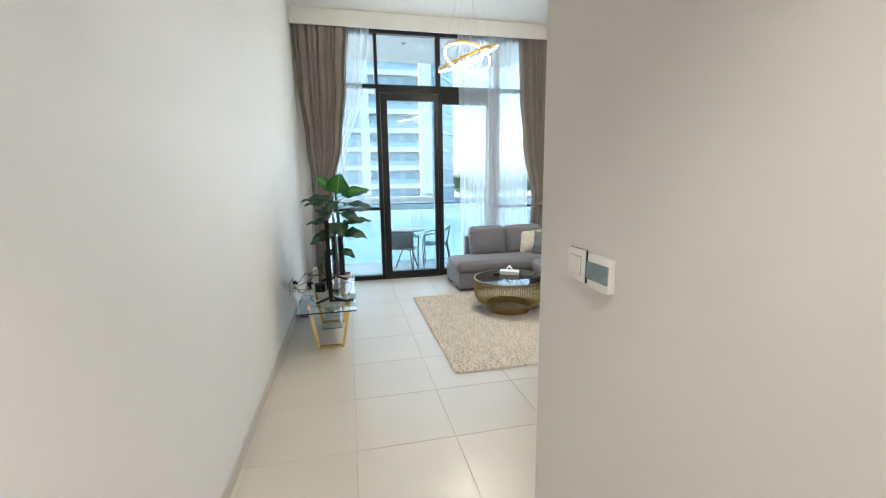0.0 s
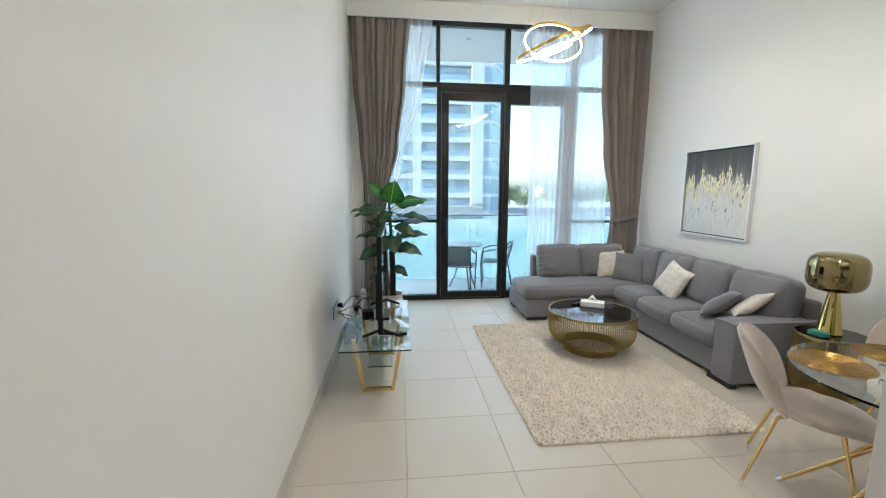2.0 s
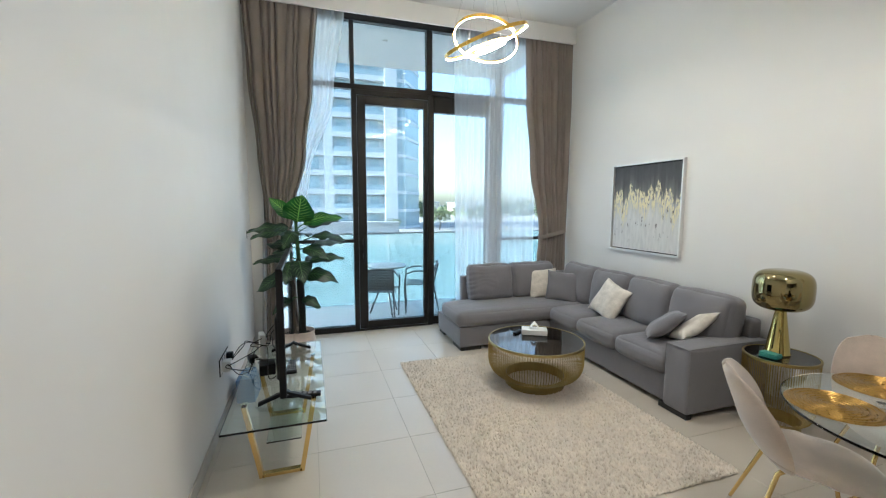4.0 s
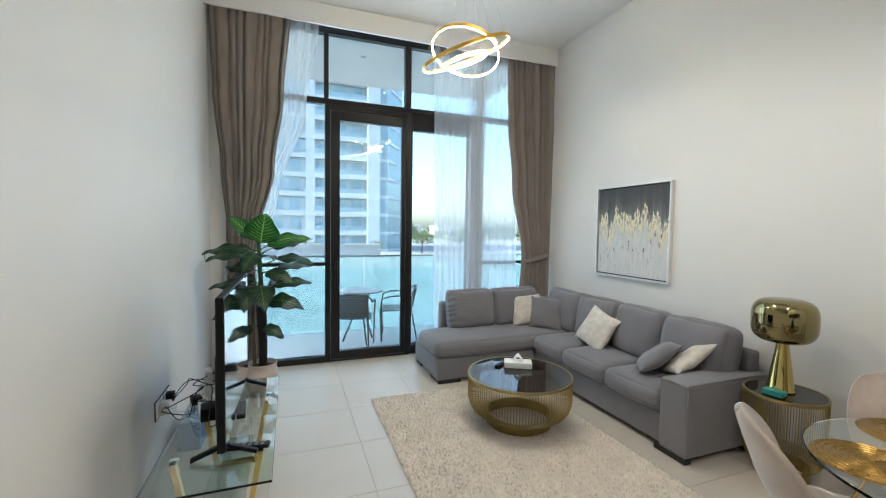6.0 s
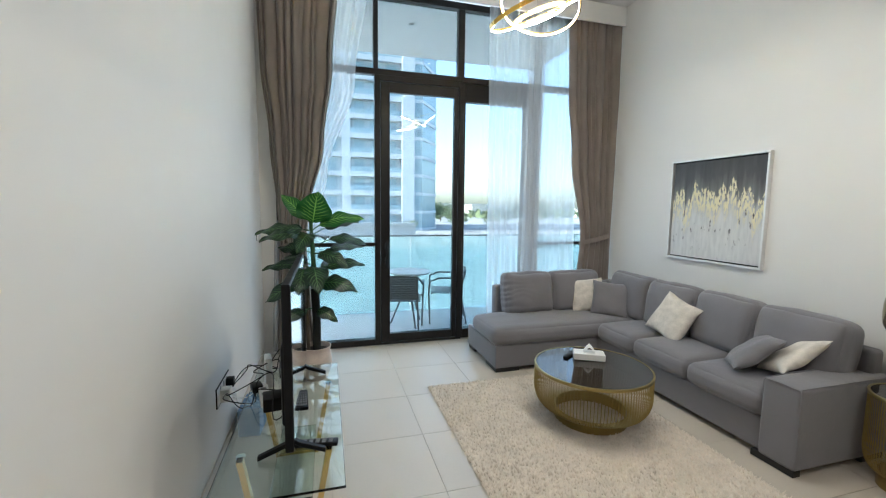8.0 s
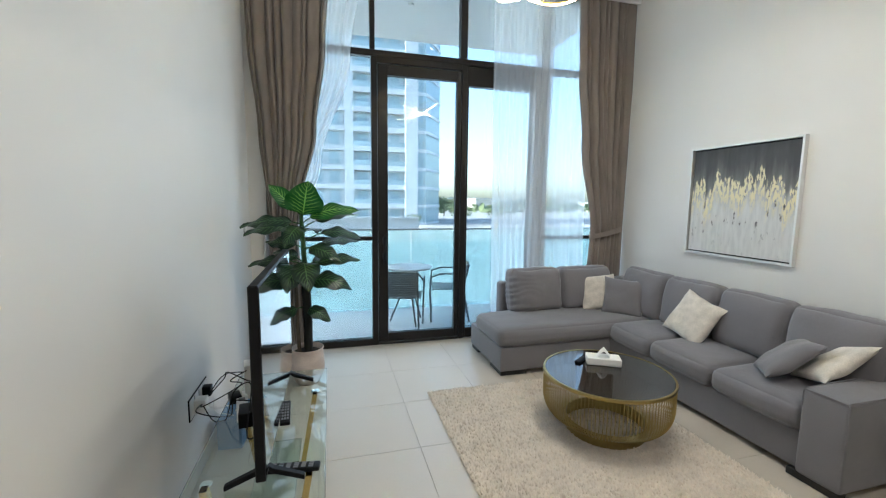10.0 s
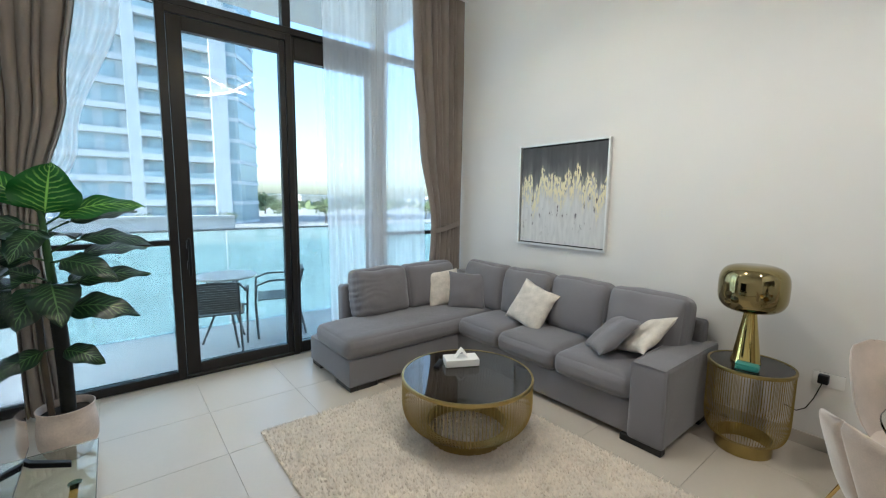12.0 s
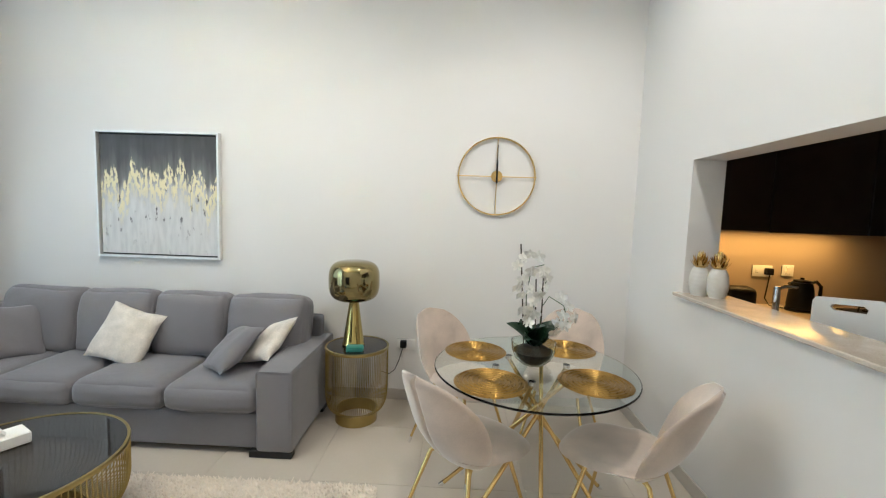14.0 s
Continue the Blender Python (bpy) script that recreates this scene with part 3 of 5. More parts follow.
pillow((2.88, 6.02, 0.615), 0.38, 0.13, ((-0.25, -1, 0.35), 3), CREAM, "cream textured square cushion leaning against the sofa's back", 1)
pillow((3.03, 5.82, 0.60), 0.39, 0.14, ((-0.62, -0.8, 0.38), -4), SOFA, "grey square cushion leaning in front of a cream one", 2)
pillow((3.07, 5.02, 0.605), 0.395, 0.13, ((-1, -0.1, 0.5), -16), CREAM, "cream textured cushion propped on one corner", 3)
pillow((3.00, 4.235, 0.575), 0.38, 0.13, ((-0.38, 0.52, 0.75), 15), SOFA, "grey square cushion leaning on the armrest side", 4)
pillow((3.10, 4.045, 0.60), 0.36, 0.11, ((-0.42, 0.50, 0.75), 25), CREAM, "cream cushion with a silvery woven pattern against the armrest", 5)

# ---- coffee table things ----
tissue = thing("tissue_box", (2.02, 4.765, 0.420), "white tissue box with a tissue sticking out", "tissue box", rz=-28)
part("box", box(bmesh.new(), -0.115, 0.115, -0.06, 0.06, 0, 0.05, bevel=0.004), WHITEP, tissue)
bm = bmesh.new()
for i in range(9):
    a = i / 8
    for k, (dx, z) in enumerate(((-0.05, 0.052), (-0.022, 0.098), (0.0, 0.114), (0.022, 0.092), (0.05, 0.052))):
        bm.verts.new((dx * (1 - 0.4 * abs(a - 0.5)), (a - 0.5) * 0.05 + 0.008 * math.sin(3 * k + 5 * a), 0.05 + (z - 0.05) * (1 - 0.8 * abs(a - 0.5)) + 0.004 * math.sin(7 * k)))
bm.verts.ensure_lookup_table()
for i in range(8):
    for k in range(4):
        q = [bm.verts[i * 5 + k], bm.verts[i * 5 + k + 1], bm.verts[(i + 1) * 5 + k + 1], bm.verts[(i + 1) * 5 + k]]
        bm.faces.new(q)
part("tissue", bm, WHITEP, tissue, angle=80)
remote = thing("remote_control", (1.895, 4.845, 0.4165), "small black remote control beside the tissue box", "remote control", rz=35)
part("body", box(bmesh.new(), -0.07, 0.07, -0.02, 0.02, 0, 0.018, bevel=0.005, seg=2), BLACK, remote)

# ---- side table things ----
GOLDMIRROR = mat("gold_mirror_glass", (0.58, 0.47, 0.17), 0.05, 1.0, vary=0.03, rough_vary=0.01)
SHADEM = mat("smoked_gold_glass", (0.30, 0.25, 0.12), 0.04, 1.0, vary=0.03, rough_vary=0.01)
lampt = thing("table_lamp", (3.25, 3.485, 0.55), "shiny gold table lamp with a rounded mirrored shade", "table lamp")
prof = []
for i in range(25):
    a = -math.pi / 2 + math.pi * i / 24
    c, s = math.cos(a), math.sin(a)
    prof.append((0.179 * max(0, c) ** 0.55, 0.465 + 0.146 * math.copysign(abs(s) ** 0.62, s)))
part("shade", lathe(prof, 56), SHADEM, lampt, "mirrored smoky gold glass shade", angle=60)
part("stem", lathe([(0, 0), (0.078, 0), (0.080, 0.006), (0.074, 0.02), (0.034, 0.31), (0.036, 0.325), (0, 0.325)], 48), GOLDMIRROR, lampt, "polished gold conical stem")
TEAL = mat("teal_card", (0.05, 0.26, 0.22), 0.5, vary=0.08, scale=20)
cards = thing("coaster_stack", (3.115, 3.44, 0.550), "short stack of teal coasters lying by the lamp's base", "coasters", rz=8)
for k in range(5):
    part("coaster", moved(box(bmesh.new(), -0.035, 0.035, -0.055, 0.055, 0, 0.0055, bevel=0.0018, seg=2), pose(0.002 * math.sin(5 * k), 0.003 * math.cos(3 * k), 0.0066 * k, 0, 0, 2.5 * math.sin(4 * k))), TEAL, cards)


# ---- wall things ----
def canvas_paint():
    m = bpy.data.materials.new("painted_canvas")
    m.use_nodes = True
    nt = m.node_tree
    L, N = nt.links.new, nt.nodes.new
    b = nt.nodes["Principled BSDF"]
    b.inputs["Roughness"].default_value = 0.6
    tc, sep = N("ShaderNodeTexCoord"), N("ShaderNodeSeparateXYZ")
    L(tc.outputs["Object"], sep.inputs[0])

    def stretched(sy, sz, detail, off=0.0):
        mp, n = N("ShaderNodeMapping"), N("ShaderNodeTexNoise")
        mp.inputs["Scale"].default_value, mp.inputs["Location"].default_value = (1, sy, sz), (off, off, off)
        n.inputs["Scale"].default_value, n.inputs["Detail"].default_value = 1, detail
        L(tc.outputs["Object"], mp.inputs[0]), L(mp.outputs[0], n.inputs["Vector"])
        return n.outputs["Fac"]

    def op(kind, a, c):
        n = N("ShaderNodeMath")
        n.operation = kind
        for i, v in enumerate((a, c)):
            if isinstance(v, (int, float)):
                n.inputs[i].default_value = v
            else:
                L(v, n.inputs[i])
        return n.outputs[0]

    def ramp(v, *stops):
        r = N("ShaderNodeValToRGB")
        while len(r.color_ramp.elements) < len(stops):
            r.color_ramp.elements.new(0.5)
        for e, (pos, col) in zip(r.color_ramp.elements, stops):
            e.position, e.color = pos, (*col, 1)
        L(v, r.inputs[0])
        return r.outputs[0]

    h = op("ADD", op("MULTIPLY", sep.outputs["Z"], 1.02), 0.5)
    drips = stretched(15, 2.0, 4)
    mottle = stretched(9, 8, 6, 3.0)
    tops = op("ADD", op("MULTIPLY", stretched(8.5, 0.2, 5, 7.0), 1.15), -0.56)
    ground = ramp(op("ADD", op("ADD", h, op("MULTIPLY", tops, 0.5)), op("ADD", op("MULTIPLY", drips, 0.30), -0.15)),
                  (0.0, (0.64, 0.635, 0.63)), (0.40, (0.65, 0.645, 0.63)), (0.58, (0.50, 0.49, 0.475)), (0.68, (0.17, 0.168, 0.165)), (0.84, (0.075, 0.075, 0.077)), (1.0, (0.055, 0.055, 0.057)))
    dirt = ramp(stretched(20, 9, 6, 11.0), (0.615, (0, 0, 0)), (0.67, (1, 1, 1)))
    low = ramp(h, (0.1, (0.25, 0.25, 0.25)), (0.35, (1, 1, 1)), (0.6, (1, 1, 1)), (0.68, (0, 0, 0)))
    mixd, mixg = N("ShaderNodeMix"), N("ShaderNodeMix")
    mixd.data_type = mixg.data_type = "RGBA"
    L(op("MULTIPLY", op("MULTIPLY", dirt, low), 0.95), mixd.inputs["Factor"])
    streak = N("ShaderNodeMix")
    streak.data_type, streak.blend_type = "RGBA", "MULTIPLY"
    streak.inputs["Factor"].default_value = 1.0
    L(ground, streak.inputs["A"])
    L(ramp(stretched(34, 6.5, 7, 21.0), (0.36, (0.86, 0.86, 0.87)), (0.52, (0.95, 0.95, 0.95)), (0.66, (1, 1, 1))), streak.inputs["B"])
    L(streak.outputs["Result"], mixd.inputs["A"])
    mixd.inputs["B"].default_value = (0.075, 0.07, 0.075, 1)
    level = op("ADD", h, tops)
    band = ramp(level, (0.40, (0, 0, 0)), (0.56, (1, 1, 1)), (0.70, (1, 1, 1)), (0.72, (0, 0, 0)))
    flakes = ramp(stretched(46, 16, 7, 5.0), (0.46, (0, 0, 0)), (0.49, (1, 1, 1)))
    gold = op("MULTIPLY", op("MULTIPLY", band, flakes), ramp(stretched(24, 1.2, 4, 9.0), (0.34, (0, 0, 0)), (0.40, (1, 1, 1))))
    L(gold, mixg.inputs["Factor"])
    L(mixd.outputs["Result"], mixg.inputs["A"])
    mixg.inputs["B"].default_value = (0.76, 0.69, 0.45, 1)
    L(mixg.outputs["Result"], b.inputs["Base Color"])
    L(op("MULTIPLY", gold, 0.2), b.inputs["Metallic"])
    bp = N("ShaderNodeBump")
    bp.inputs["Strength"].default_value, bp.inputs["Distance"].default_value = 0.5, 0.004
    L(op("ADD", mottle, gold), bp.inputs["Height"])
    L(bp.outputs[0], b.inputs["Normal"])
    return m


SILVER = mat("brushed_silver", (0.74, 0.735, 0.72), 0.42, 0.55, vary=0.05, scale=12)
pic = thing("picture", (EAST, 5.128, 1.58), "square abstract painting in grey and gold with a silver frame", "painting")
part("canvas", box(bmesh.new(), -0.024, -0.004, -0.466, 0.466, -0.466, 0.466, bevel=0.002), canvas_paint(), pic, "abstract grey canvas with gold flakes", smooth=False)
for name, y0, y1, z0, z1 in (("frame_side", -0.495, -0.478, -0.495, 0.495), ("frame_side", 0.478, 0.495, -0.495, 0.495),
                             ("frame_side", -0.478, 0.478, -0.495, -0.478), ("frame_side", -0.478, 0.478, 0.478, 0.495)):
    part(name, box(bmesh.new(), -0.042, -0.001, y0, y1, z0, z1, bevel=0.002), SILVER, pic, smooth=False)
part("backing", box(bmesh.new(), -0.010, -0.001, -0.478, 0.478, -0.478, 0.478), BLACK, pic, smooth=False)

SATINB = mat("satin_brass", (0.62, 0.44, 0.18), 0.5, 0.8, vary=0.05)
clock = thing("wall_clock", (EAST, 2.478, 1.807), "large open brass ring wall clock without numerals", "clock")
turn_x = Matrix.Rotation(math.pi / 2, 4, "Y")
part("ring", moved(lathe([(0.287, -0.009), (0.297, -0.009), (0.297, 0.009), (0.287, 0.009)], 72, closed=True), Matrix.Translation((-0.018, 0, 0)) @ turn_x), BRASS, clock)
part("cross_bar", tube([(-0.02, -0.305, 0), (-0.02, 0.305, 0)], 0.0035, 8), SATINB, clock)
part("cross_bar", tube([(-0.02, 0, -0.285), (-0.02, 0, 0.285)], 0.0035, 8), SATINB, clock)
part("hub", moved(lathe([(0, -0.02), (0.040, -0.02), (0.043, -0.016), (0.043, 0.012), (0.04, 0.016), (0, 0.016)], 40), Matrix.Translation((-0.022, 0, 0)) @ turn_x), BRASS, clock, "round brass hub")
part("minute_hand", box(bmesh.new(), -0.047, -0.044, -0.0035, 0.0035, -0.06, 0.235, bevel=0.001), BLACK, clock, "black clock hand", smooth=False)
part("hour_hand", box(bmesh.new(), -0.043, -0.040, -0.007, 0.007, -0.05, 0.12, bevel=0.001), BLACK, clock, "black clock hand", smooth=False)


def wall_plate(name, loc, rz, w, h, label, category, rocker=None, group=""):
    t = thing(name, loc, label, category, group, rz)
    # a black slab imitates the shadow gap between plate and wall
    part("back_box", box(bmesh.new(), -0.005, 0.0, -w / 2 + 0.001, w / 2 - 0.001, -h / 2 + 0.001, h / 2 - 0.001), BLACK, t, "black slab for the shade behind the plate", smooth=False)
    part("plate", box(bmesh.new(), -0.011, -0.005, -w / 2, w / 2, -h / 2, h / 2, bevel=0.003, seg=2), WHITEP, t)
    for y, rw, rh in rocker or ():
        # a black slab draws the shadow line round the rocker
        part("rocker_gap", box(bmesh.new(), -0.0114, -0.009, y - rw / 2 - 0.0012, y + rw / 2 + 0.0012, -rh / 2 - 0.0015, rh / 2 + 0.0008), BLACK, t, "black slab for the shade round the rocker", smooth=False)
        part("rocker", box(bmesh.new(), -0.0165, -0.008, y - rw / 2, y + rw / 2, -rh / 2, rh / 2, bevel=0.002), WHITEP, t)
    return t


wall_plate("light_switch", (HALL_X, 1.056, 1.364), 0, 0.084, 0.090, "white square light switch plate on the hall wall", "light switch", [(0, 0.05, 0.05)])
th = thing("thermostat", (HALL_X, 0.939, 1.362), "white thermostat with a grey-blue display on the hall wall", "thermostat")
part("housing", box(bmesh.new(), -0.022, 0, -0.0445, 0.0445, -0.043, 0.043, bevel=0.004, seg=2), WHITEP, th)
SCREEN = mat("grey_blue_display", (0.22, 0.29, 0.31), 0.25, vary=0.03)
part("display", box(bmesh.new(), -0.0245, -0.020, -0.0443, 0.0443, -0.020, 0.026, bevel=0.001), SCREEN, th, "grey-blue screen", smooth=False)
wall_plate("curtain_switch", (WEST, 6.385, 1.28), 180, 0.086, 0.086, "white switch plate on the wall beside the drape", "light switch", [(0, 0.03, 0.05)])
sk = wall_plate("wall_socket", (EAST, 3.14, 0.46), 0, 0.146, 0.086, "white double socket with a black plug beside the side table", "socket")
part("plug", box(bmesh.new(), -0.055, -0.010, -0.005, 0.045, -0.02, 0.035, bevel=0.006, seg=2), BLACK, sk, "black plug")
cord = thing("lamp_cord", (EAST, 3.16, 0), "thin black cord hanging from the wall socket", "cable")
part("cord", tube([(-0.045, 0.0, 0.45), (-0.06, 0.03, 0.34), (-0.07, 0.06, 0.27), (-0.08, 0.10, 0.24), (-0.09, 0.16, 0.26)], 0.003, 6), BLACK, cord)


# ---- pendant ----
LED = glowing("warm_led", (1.0, 0.86, 0.64), 28.0)
CABLEG = mat("thin_grey_cord", (0.30, 0.30, 0.29), 0.6)
GOLD = mat("satin_gold", (0.80, 0.50, 0.10), 0.3, 1.0, vary=0.04)
pend = thing("pendant_light", (1.473, 4.73, TOP), "pendant light of three tilted gold rings lit inside, hung on wires", "pendant light")
for i, (off, radius, normal, hang) in enumerate((((0, 0, -1.074), 0.352, (-0.38, -0.049, 0.924), 3), ((0, 0, -1.061), 0.268, (0.300, 0.212, 0.930), 3), ((-0.004, 0, -1.123), 0.175, (-0.332, -0.048, 0.942), 2))):
    m = Matrix.Translation(off) @ Vector(normal).to_track_quat("Z", "Y").to_matrix().to_4x4()
    w = 0.013
    ring = part("ring", moved(lathe([(radius - 0.008, -w), (radius, -w), (radius, w), (radius - 0.008, w)], 96, closed=True), m), GOLD, pend, "gold metal ring")
    part("led_strip", moved(lathe([(radius - 0.0085, -w * 0.97), (radius - 0.0105, -w * 0.92), (radius - 0.0105, -w * 0.40), (radius - 0.0085, -w * 0.35)], 96, closed=True), m), LED, ring, "glowing warm white strip")
    for k in range(hang):
        a = 2 * math.pi * (k + 0.2 + 0.15 * i) / hang
        p = m @ Vector((radius * math.cos(a) * 0.995, radius * math.sin(a) * 0.995, w))
        part("wire", tube([p, (0.05 * math.cos(a), 0.05 * math.sin(a), -0.02)], 0.0006, 5), CABLEG, pend)
part("canopy", lathe([(0, -0.03), (0.09, -0.03), (0.1, -0.025), (0.1, 0), (0, 0)], 40), GOLD, pend)
# fixtures with glowing lenses added out of view, where the added spots hang
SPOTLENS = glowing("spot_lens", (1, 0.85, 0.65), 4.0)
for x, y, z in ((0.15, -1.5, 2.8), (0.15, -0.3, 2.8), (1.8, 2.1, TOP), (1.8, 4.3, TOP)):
    d = thing("downlight", (x, y, z), "small round recessed ceiling spot, added out of view", "downlight", "ceiling spots")
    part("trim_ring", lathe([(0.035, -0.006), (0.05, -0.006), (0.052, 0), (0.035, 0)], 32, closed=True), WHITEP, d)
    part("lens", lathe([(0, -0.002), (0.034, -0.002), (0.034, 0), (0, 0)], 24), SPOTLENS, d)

# ---- television corner ----
stand = thing("tv_stand", (0, 0, 0), "clear glass television stand on slanted brass legs", "TV stand")
part("glass_top", box(bmesh.new(), -0.40, 0.125, 3.70, 5.06, 0.440, 0.452, bevel=0.002), STANDGLASS, stand, "clear greenish glass top", smooth=False)
part("glass_shelf", box(bmesh.new(), -0.22, -0.02, 4.05, 4.72, 0.17, 0.178, bevel=0.001), STANDGLASS, stand, "lower clear glass shelf", smooth=False)
for y in (4.0, 4.72):
    for name, pts in (("leg", [(-0.325, 0.44), (-0.245, 0.0)]), ("leg", [(0.06, 0.44), (-0.02, 0.0)])):
        (xa, za), (xb, zb) = pts
        bm = bmesh.new()
        for x, z in ((xa, za), (xb, zb)):
            for dx, dy in ((-0.013, -0.02), (0.013, -0.02), (0.013, 0.02), (-0.013, 0.02)):
                bm.verts.new((x + dx, y + dy, z))
        bm.verts.ensure_lookup_table()
        v = bm.verts
        for q in ((3, 2, 1, 0), (4, 5, 6, 7), (0, 1, 5, 4), (1, 2, 6, 5), (2, 3, 7, 6), (3, 0, 4, 7)):
            bm.faces.new([v[i] for i in q])
        bmesh.ops.recalc_face_normals(bm, faces=bm.faces[:])
        part(name, bm, BRASS, stand, "brass leg", smooth=False)
    part("foot_bar", box(bmesh.new(), -0.245, -0.02, y - 0.02, y + 0.02, 0.0, 0.022, bevel=0.003), BRASS, stand, smooth=False)
    for x in (-0.325, 0.06):
        part("glass_pad", lathe([(0, 0.432), (0.022, 0.432), (0.022, 0.4395), (0, 0.4395)], 20, m=Matrix.Translation((x, y + 0.03, 0))), CHROME, stand, "round chrome pad under the glass")

SCREENTV = mat("black_screen", (0.006, 0.006, 0.007), 0.06, vary=0.02, rough_vary=0.01, coat=0.5)
tv = thing("television", (-0.100, 4.45, 0.452), "flat black television standing on two forked feet", "television")
part("back_shell", box(bmesh.new(), -0.045, -0.001, -0.45, 0.45, 0.12, 0.50, bevel=0.015, seg=2), BLACK, tv)
part("bezel", box(bmesh.new(), -0.022, 0.014, -0.56, 0.56, 0.058, 0.80, bevel=0.004), BLACK, tv, smooth=False)
part("screen", box(bmesh.new(), 0.0135, 0.016, -0.55, 0.55, 0.078, 0.79), SCREENTV, tv, "dark glossy screen", smooth=False)
for y in (-0.47, 0.44):
    for sx in (-1, 1):
        bm = bmesh.new()
        foot = [((0.0, 0.075), 0.016), ((0.03 * sx, 0.050), 0.014), ((0.145 * sx, 0.012), 0.011)]
        rows = [[bm.verts.new((x, y - 0.12 * abs(x) + dy * w, z + dz * 0.011)) for dy, dz in ((-1, -1), (1, -1), (1, 1), (-1, 1))] for (x, z), w in foot]
        for p, q in zip(rows, rows[1:]):
            for k in range(4):
                bm.faces.new((p[k], p[(k + 1) % 4], q[(k + 1) % 4], q[k]))
        bm.faces.new(rows[0][::-1]), bm.faces.new(rows[-1])
        bmesh.ops.recalc_face_normals(bm, faces=bm.faces[:])
        bmesh.ops.bevel(bm, geom=bm.edges[:], offset=0.002, segments=1, affect="EDGES")
        part("foot", bm, BLACK, tv, "flat black splayed foot", smooth=False)

rc = thing("remote_control", (-0.078, 4.50, 0.452), "black television remote lying on the glass stand", "remote control", rz=4)
part("body", box(bmesh.new(), -0.024, 0.024, -0.115, 0.115, 0, 0.02, bevel=0.006, seg=2), BLACK, rc)
GREYK = mat("grey_rubber_keys", (0.18, 0.18, 0.19), 0.6)
for i in range(6):
    for j in range(3):
        part("key", box(bmesh.new(), -0.017 + j * 0.0125, -0.008 + j * 0.0125, -0.09 + i * 0.03, -0.072 + i * 0.03, 0.0195, 0.0225), GREYK, rc, smooth=False)
copy_thing(rc, pose(-0.012, 4.03, 0.452, 0, 0, 82))
router = thing("router", (-0.30, 4.78, 0.452), "upright white internet router standing behind the television", "router", rz=12)
part("case", box(bmesh.new(), -0.02, 0.02, -0.055, 0.055, 0, 0.19, bevel=0.008, seg=2), WHITEP, router)
part("base", box(bmesh.new(), -0.035, 0.035, -0.05, 0.05, 0, 0.008, bevel=0.003), WHITEP, router)
box2 = thing("set_top_box", (-0.24, 4.47, 0.452), "small black set-top box behind the television", "set-top box", rz=8)
part("case", box(bmesh.new(), -0.05, 0.05, -0.06, 0.06, 0, 0.075, bevel=0.006, seg=2), BLACK, box2)
BLUEB = mat("blue_card", (0.16, 0.26, 0.42), 0.6, vary=0.06)
carton = thing("carton", (-0.455, 5.13, 0), "pale blue carton on the floor below the sockets", "carton", rz=-4)
part("box", box(bmesh.new(), -0.07, 0.07, -0.13, 0.13, 0, 0.20, bevel=0.003), BLUEB, carton)
plate = thing("media_plate", (WEST, 4.85, 0.43), "white wall plate with sockets and plugged-in adapters", "socket", rz=180)
part("plate", box(bmesh.new(), -0.008, 0, -0.155, 0.155, -0.055, 0.055, bevel=0.003), WHITEP, plate)
part("surround", box(bmesh.new(), -0.006, 0, -0.161, 0.161, -0.061, 0.061, bevel=0.001), BLACK, plate, "thin black surround", smooth=False)
for y in (-0.075, 0.0, 0.075):
    part("module_gap", box(bmesh.new(), -0.0095, -0.006, y - 0.0015, y + 0.0015, -0.05, 0.05), BLACK, plate, smooth=False)
strip = thing("power_strip", (-0.30, 4.60, 0.452), "white multi-way power strip lying on the glass", "power strip", rz=12)
part("case", box(bmesh.new(), -0.028, 0.028, -0.13, 0.13, 0, 0.032, bevel=0.006, seg=2), WHITEP, strip)
for k in range(3):
    part("outlet", box(bmesh.new(), -0.016, 0.016, -0.105 + 0.075 * k, -0.07 + 0.075 * k, 0.031, 0.0335, bevel=0.001), CABLEG, strip, "grey outlet face", smooth=False)
part("adapter", box(bmesh.new(), -0.065, -0.008, 0.03, 0.10, -0.05, 0.03, bevel=0.006, seg=2), WHITEP, plate, "white plug adapter")
part("adapter", box(bmesh.new(), -0.055, -0.008, -0.10, -0.05, -0.02, 0.04, bevel=0.006, seg=2), BLACK, plate, "black plug adapter")


def cable(start, end, seed, material, label, loops=5, r=0.0032):
    rnd = random.Random(seed)
    a, b = Vector(start), Vector(end)
    keys = [a]
    for i in range(1, loops):
        u = i / loops
        p = a.lerp(b, u) + Vector((rnd.uniform(-0.06, 0.08), rnd.uniform(-0.14, 0.14), rnd.uniform(-0.05, 0.09)))
        p.x = max(WEST + 0.02, p.x)
        keys.append(p)
    keys.append(b)
    pts = []
    for i in range(len(keys) - 1):
        p0, p1, p2, p3 = keys[max(0, i - 1)], keys[i], keys[i + 1], keys[min(len(keys) - 1, i + 2)]
        for k in range(6):
            t = k / 6
            pts.append(0.5 * (2 * p1 + (p2 - p0) * t + (2 * p0 - 5 * p1 + 4 * p2 - p3) * t * t + (3 * p1 - p0 - 3 * p2 + p3) * t ** 3))
    pts.append(keys[-1])
    t = thing("cable", (0, 0, 0), label, "cable", "cables behind the television")
    part("cord", tube(pts, r, 6), material, t)


